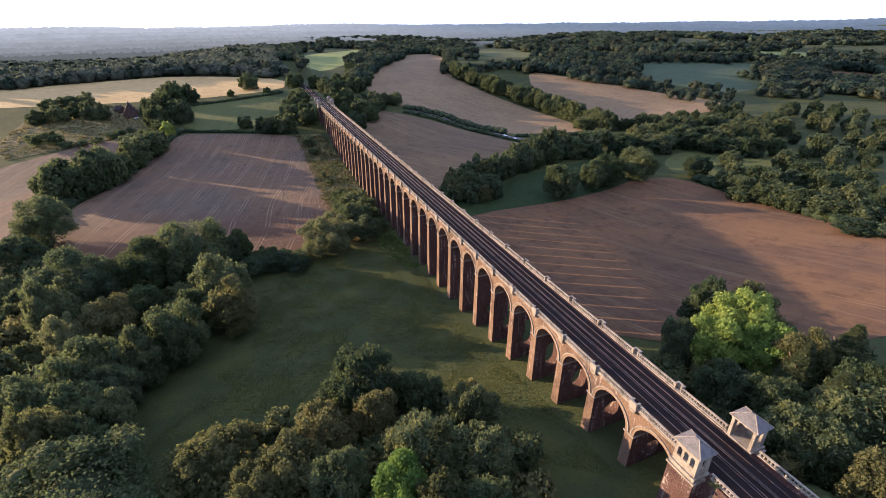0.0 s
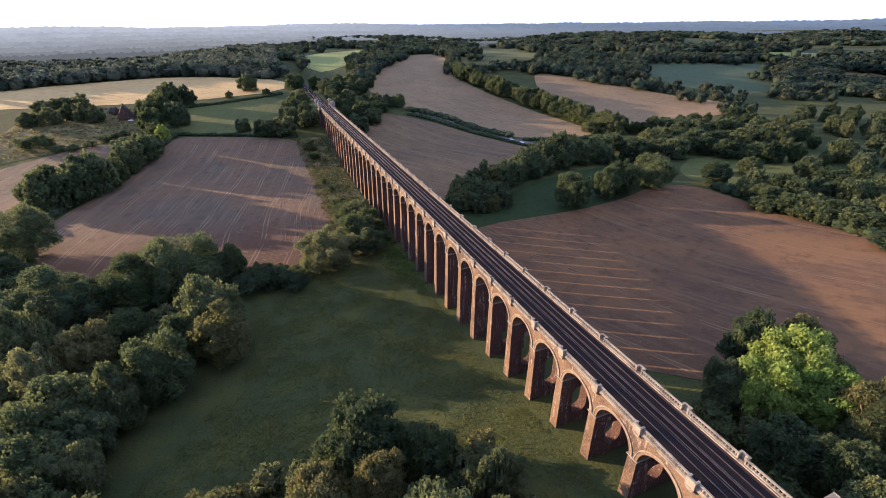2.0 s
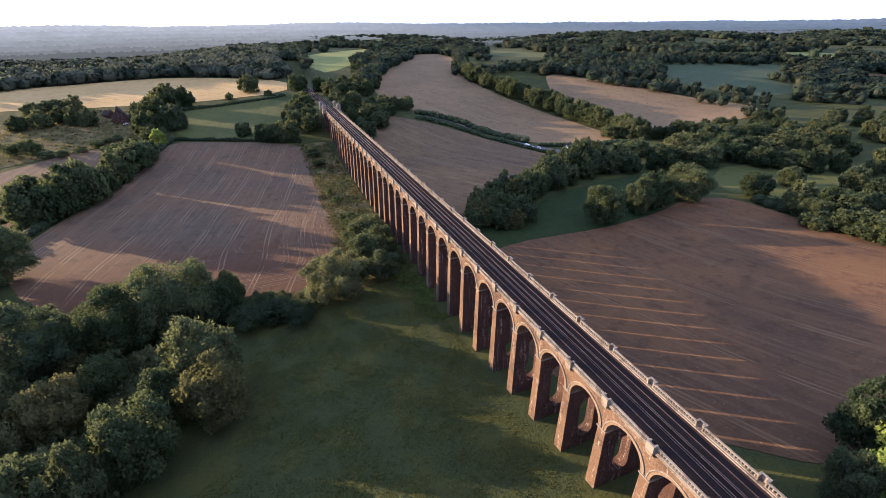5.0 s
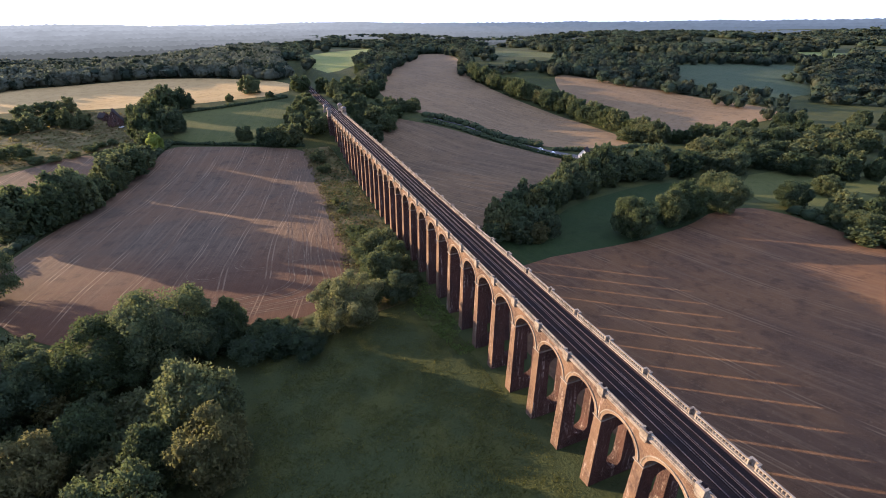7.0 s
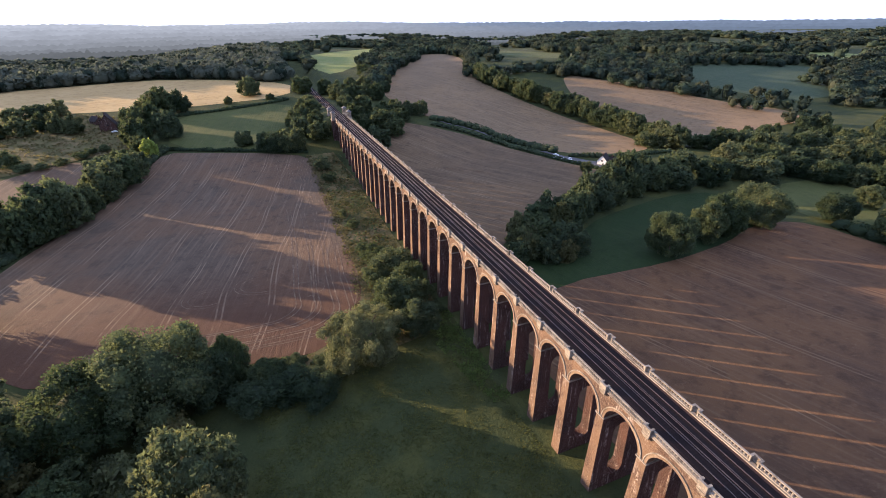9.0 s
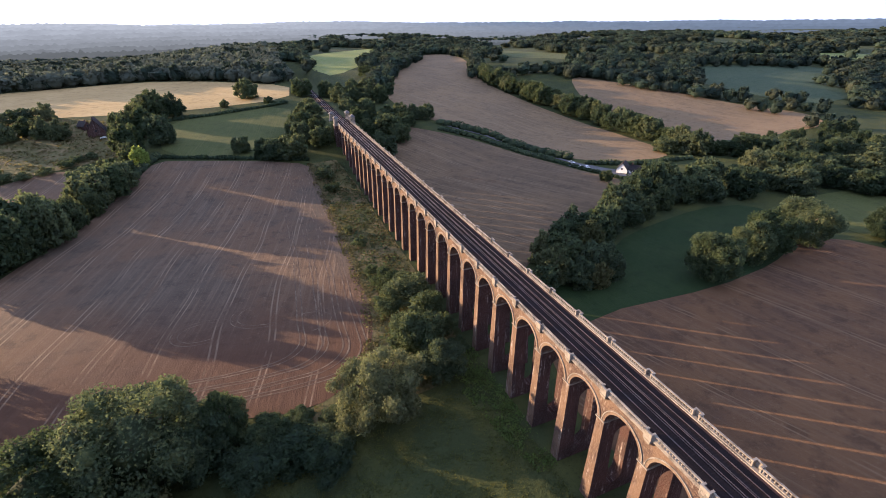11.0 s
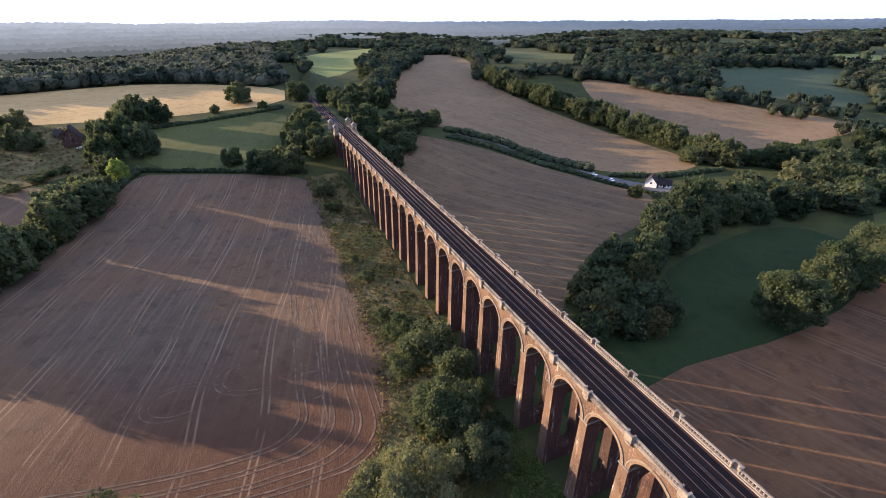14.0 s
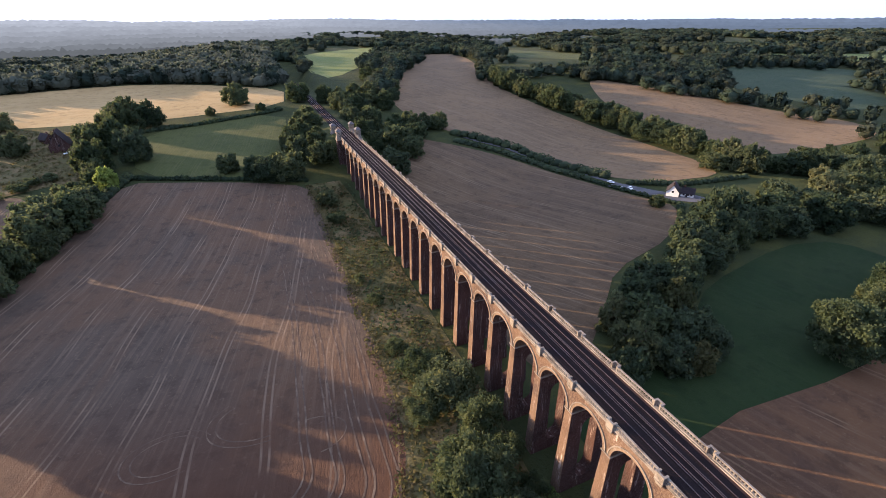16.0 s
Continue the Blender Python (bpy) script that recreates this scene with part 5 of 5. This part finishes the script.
def house(x, y, turn, length, depth, eaves, ridge, wall, label):
    """A gabled house with roof, chimney, door and windows."""
    top = tagged(empty("house", pose(x, y, float(ground_z(x, y)), 0, 0, turn)), label, "house")
    hl, hd = length / 2, depth / 2
    bm = bmesh.new()
    v = [bm.verts.new(p) for p in ((-hl, -hd, -1), (hl, -hd, -1), (hl, hd, -1), (-hl, hd, -1), (-hl, -hd, eaves), (hl, -hd, eaves), (hl, hd, eaves), (-hl, hd, eaves), (-hl, 0, ridge), (hl, 0, ridge))]
    for f in ((0, 1, 5, 4), (2, 3, 7, 6), (1, 2, 6, 9, 5), (3, 0, 4, 8, 7)):
        bm.faces.new([v[i] for i in f])
    part("wall", bm, wall, top)
    slope = (ridge - eaves) / hd
    for s in (-1, 1):
        bm = bmesh.new()
        lo, hi = [], []
        for px in (-hl - 0.35, hl + 0.35):
            for py, lift in ((hd + 0.45, 0.06), (0.0, 0.06)):
                z = ridge - slope * py
                lo.append(bm.verts.new((px, s * py, z + lift)))
                hi.append(bm.verts.new((px, s * py, z + lift + 0.18)))
        for q in ((0, 1, 3, 2),):
            bm.faces.new([hi[i] for i in q])
            bm.faces.new([lo[i] for i in q])
        for i, j in ((0, 1), (1, 3), (3, 2), (2, 0)):
            bm.faces.new((lo[i], lo[j], hi[j], hi[i]))
        bmesh.ops.recalc_face_normals(bm, faces=bm.faces)
        part("roof", bm, M_TILE, top, "dark clay-tiled roof slope")
    bm = bmesh.new()
    box(bm, -hl * 0.6 - 0.4, -hl * 0.6 + 0.4, -0.4, 0.4, ridge - 0.8, ridge + 1.2)
    part("chimney", bm, M_BRICK, top)
    for px in (-hl * 0.55, hl * 0.1, hl * 0.62):
        for s in (-1, 1):
            bm = bmesh.new()
            box(bm, px - 0.5, px + 0.5, s * (hd + 0.03) - 0.03, s * (hd + 0.03) + 0.03, 1.0, 2.2)
            part("window", bm, M_DARK, top)
    for s in (-1, 1):
        bm = bmesh.new()
        box(bm, s * (hl + 0.03) - 0.03, s * (hl + 0.03) + 0.03, -0.55, 0.55, eaves - 0.4, eaves + 0.8)
        part("window", bm, M_DARK, top)
    bm = bmesh.new()
    box(bm, -0.2 - hl * 0.2, 0.8 - hl * 0.2, -hd - 0.07, -hd - 0.002, 0.0, 2.05)
    part("door", bm, M_TILE, top)
    return top


house(172, 311, 38, 10, 6.8, 2.8, 6.8, M_RENDER, "white rendered cottage with dark tiled gables by the lane")
house(177, 305, -52, 7, 5.0, 2.4, 5.2, M_RENDER, "white rendered cottage wing with dark roof")
house(-176, 503, 100, 15, 11.5, 3.4, 12.5, M_BRICK, "old brick farmhouse with steep dark tiled roof")
house(-188, 520, 130, 10, 6, 2.6, 6.0, M_BRICK, "low brick barn beside the farmhouse")


def car(x, y, turn, paint, label):
    """A small family car."""
    top = tagged(empty("car", pose(x, y, float(ground_z(x, y)) + 0.2, 0, 0, turn)), label, "car", "cars by the lane")
    bm = bmesh.new()
    side = [(-2.1, 0.35), (-2.15, 0.75), (-1.9, 0.92), (-1.0, 0.98), (1.3, 1.0), (2.05, 0.85), (2.1, 0.4)]
    roof = [(-0.95, 0.97), (-0.35, 1.45), (1.1, 1.48), (1.75, 0.98)]
    for prof, half in ((side, 0.86), (roof, 0.74)):
        l, r = [[bm.verts.new((a, s * half, b)) for a, b in prof] for s in (-1, 1)]
        bm.faces.new(l)
        bm.faces.new(r[::-1])
        for i in range(len(prof)):
            j = (i + 1) % len(prof)
            bm.faces.new((l[j], l[i], r[i], r[j]))
    bmesh.ops.recalc_face_normals(bm, faces=bm.faces)
    body = part("body", bm, paint, top)
    for s in (-1, 1):
        bm = bmesh.new()
        bm.faces.new([bm.verts.new((a, s * 0.755, b)) for a, b in ((-0.75, 1.02), (-0.3, 1.38), (1.0, 1.4), (1.5, 1.02))])
        part("side_window", bm, M_DARK, body)
    bm = bmesh.new()
    bm.faces.new([bm.verts.new(p) for p in ((-0.96, -0.66, 1.02), (-0.96, 0.66, 1.02), (-0.4, 0.62, 1.44), (-0.4, -0.62, 1.44))])
    part("windscreen", bm, M_DARK, body)
    for a in (-1.3, 1.3):
        for s in (-1, 1):
            bm = bmesh.new()
            bmesh.ops.create_cone(bm, cap_ends=True, segments=12, radius1=0.32, radius2=0.32, depth=0.2, matrix=pose(a, s * 0.8, 0.32, 90))
            part("wheel", bm, M_TYRE, top)
    return top


car(152, 342, 110, M_WHITE, "white hatchback parked by the lane")
car(150, 331, 40, M_WHITE, "white estate car parked in the yard")
car(155, 328, 75, M_WHITE, "white car parked near the cottage")
car(147, 336, 20, M_GREY, "dark grey car parked in the yard")
car(-170, 490, 20, M_WHITE, "white car parked at the farmhouse")

# ---- distance ----
def haze(name, near, far, glow):
    """Glowing far hills with evening haze painted in: bright towards the sun, blue away."""
    m = bpy.data.materials.new(name)
    m.use_nodes = True
    nt, link = m.node_tree, m.node_tree.links.new
    nt.nodes.remove(nt.nodes["Principled BSDF"])
    w = place_node(nt, link, 0, (1, 1, 2.5))
    sep = nt.nodes.new("ShaderNodeSeparateXYZ")
    geo = nt.nodes.new("ShaderNodeNewGeometry")
    link(geo.outputs["Position"], sep.inputs[0])
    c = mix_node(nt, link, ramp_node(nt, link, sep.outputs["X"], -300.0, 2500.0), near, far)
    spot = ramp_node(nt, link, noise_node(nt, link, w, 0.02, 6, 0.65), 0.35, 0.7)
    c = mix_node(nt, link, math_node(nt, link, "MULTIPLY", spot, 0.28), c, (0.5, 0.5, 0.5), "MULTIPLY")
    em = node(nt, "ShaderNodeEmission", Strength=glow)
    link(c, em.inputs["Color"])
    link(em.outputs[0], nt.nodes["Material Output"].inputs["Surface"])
    return m


def ridge(name, radius, low, high, material, label, seed):
    """A far ridge with a wooded outline, from the sunny side round to the other."""
    verts, quads, n = [], [], 1600
    for i in range(n + 1):
        a = radians(150 - 140 * i / n)
        k = i / n
        z = low + (high - low) * float(smooth_step(0.25, 0.95, k))
        z += radius * 0.0035 * (noise.noise((k * 9, seed, 0.0)) + 0.4 * noise.noise((k * 40, seed, 1.0))) + 6.0 * abs(noise.noise((k * 240, seed, 2.0))) + 6.0 * noise.noise((k * 420, seed, 3.0))
        for zz in (-60, z):
            verts.append((-50 + radius * math.cos(a), 60 + radius * math.sin(a), zz))
    quads = [(2 * i, 2 * i + 2, 2 * i + 3, 2 * i + 1) for i in range(n)]
    tagged(part_of(name, mesh_from(name, verts, quads), material), label, "distant hills", kind="structure")


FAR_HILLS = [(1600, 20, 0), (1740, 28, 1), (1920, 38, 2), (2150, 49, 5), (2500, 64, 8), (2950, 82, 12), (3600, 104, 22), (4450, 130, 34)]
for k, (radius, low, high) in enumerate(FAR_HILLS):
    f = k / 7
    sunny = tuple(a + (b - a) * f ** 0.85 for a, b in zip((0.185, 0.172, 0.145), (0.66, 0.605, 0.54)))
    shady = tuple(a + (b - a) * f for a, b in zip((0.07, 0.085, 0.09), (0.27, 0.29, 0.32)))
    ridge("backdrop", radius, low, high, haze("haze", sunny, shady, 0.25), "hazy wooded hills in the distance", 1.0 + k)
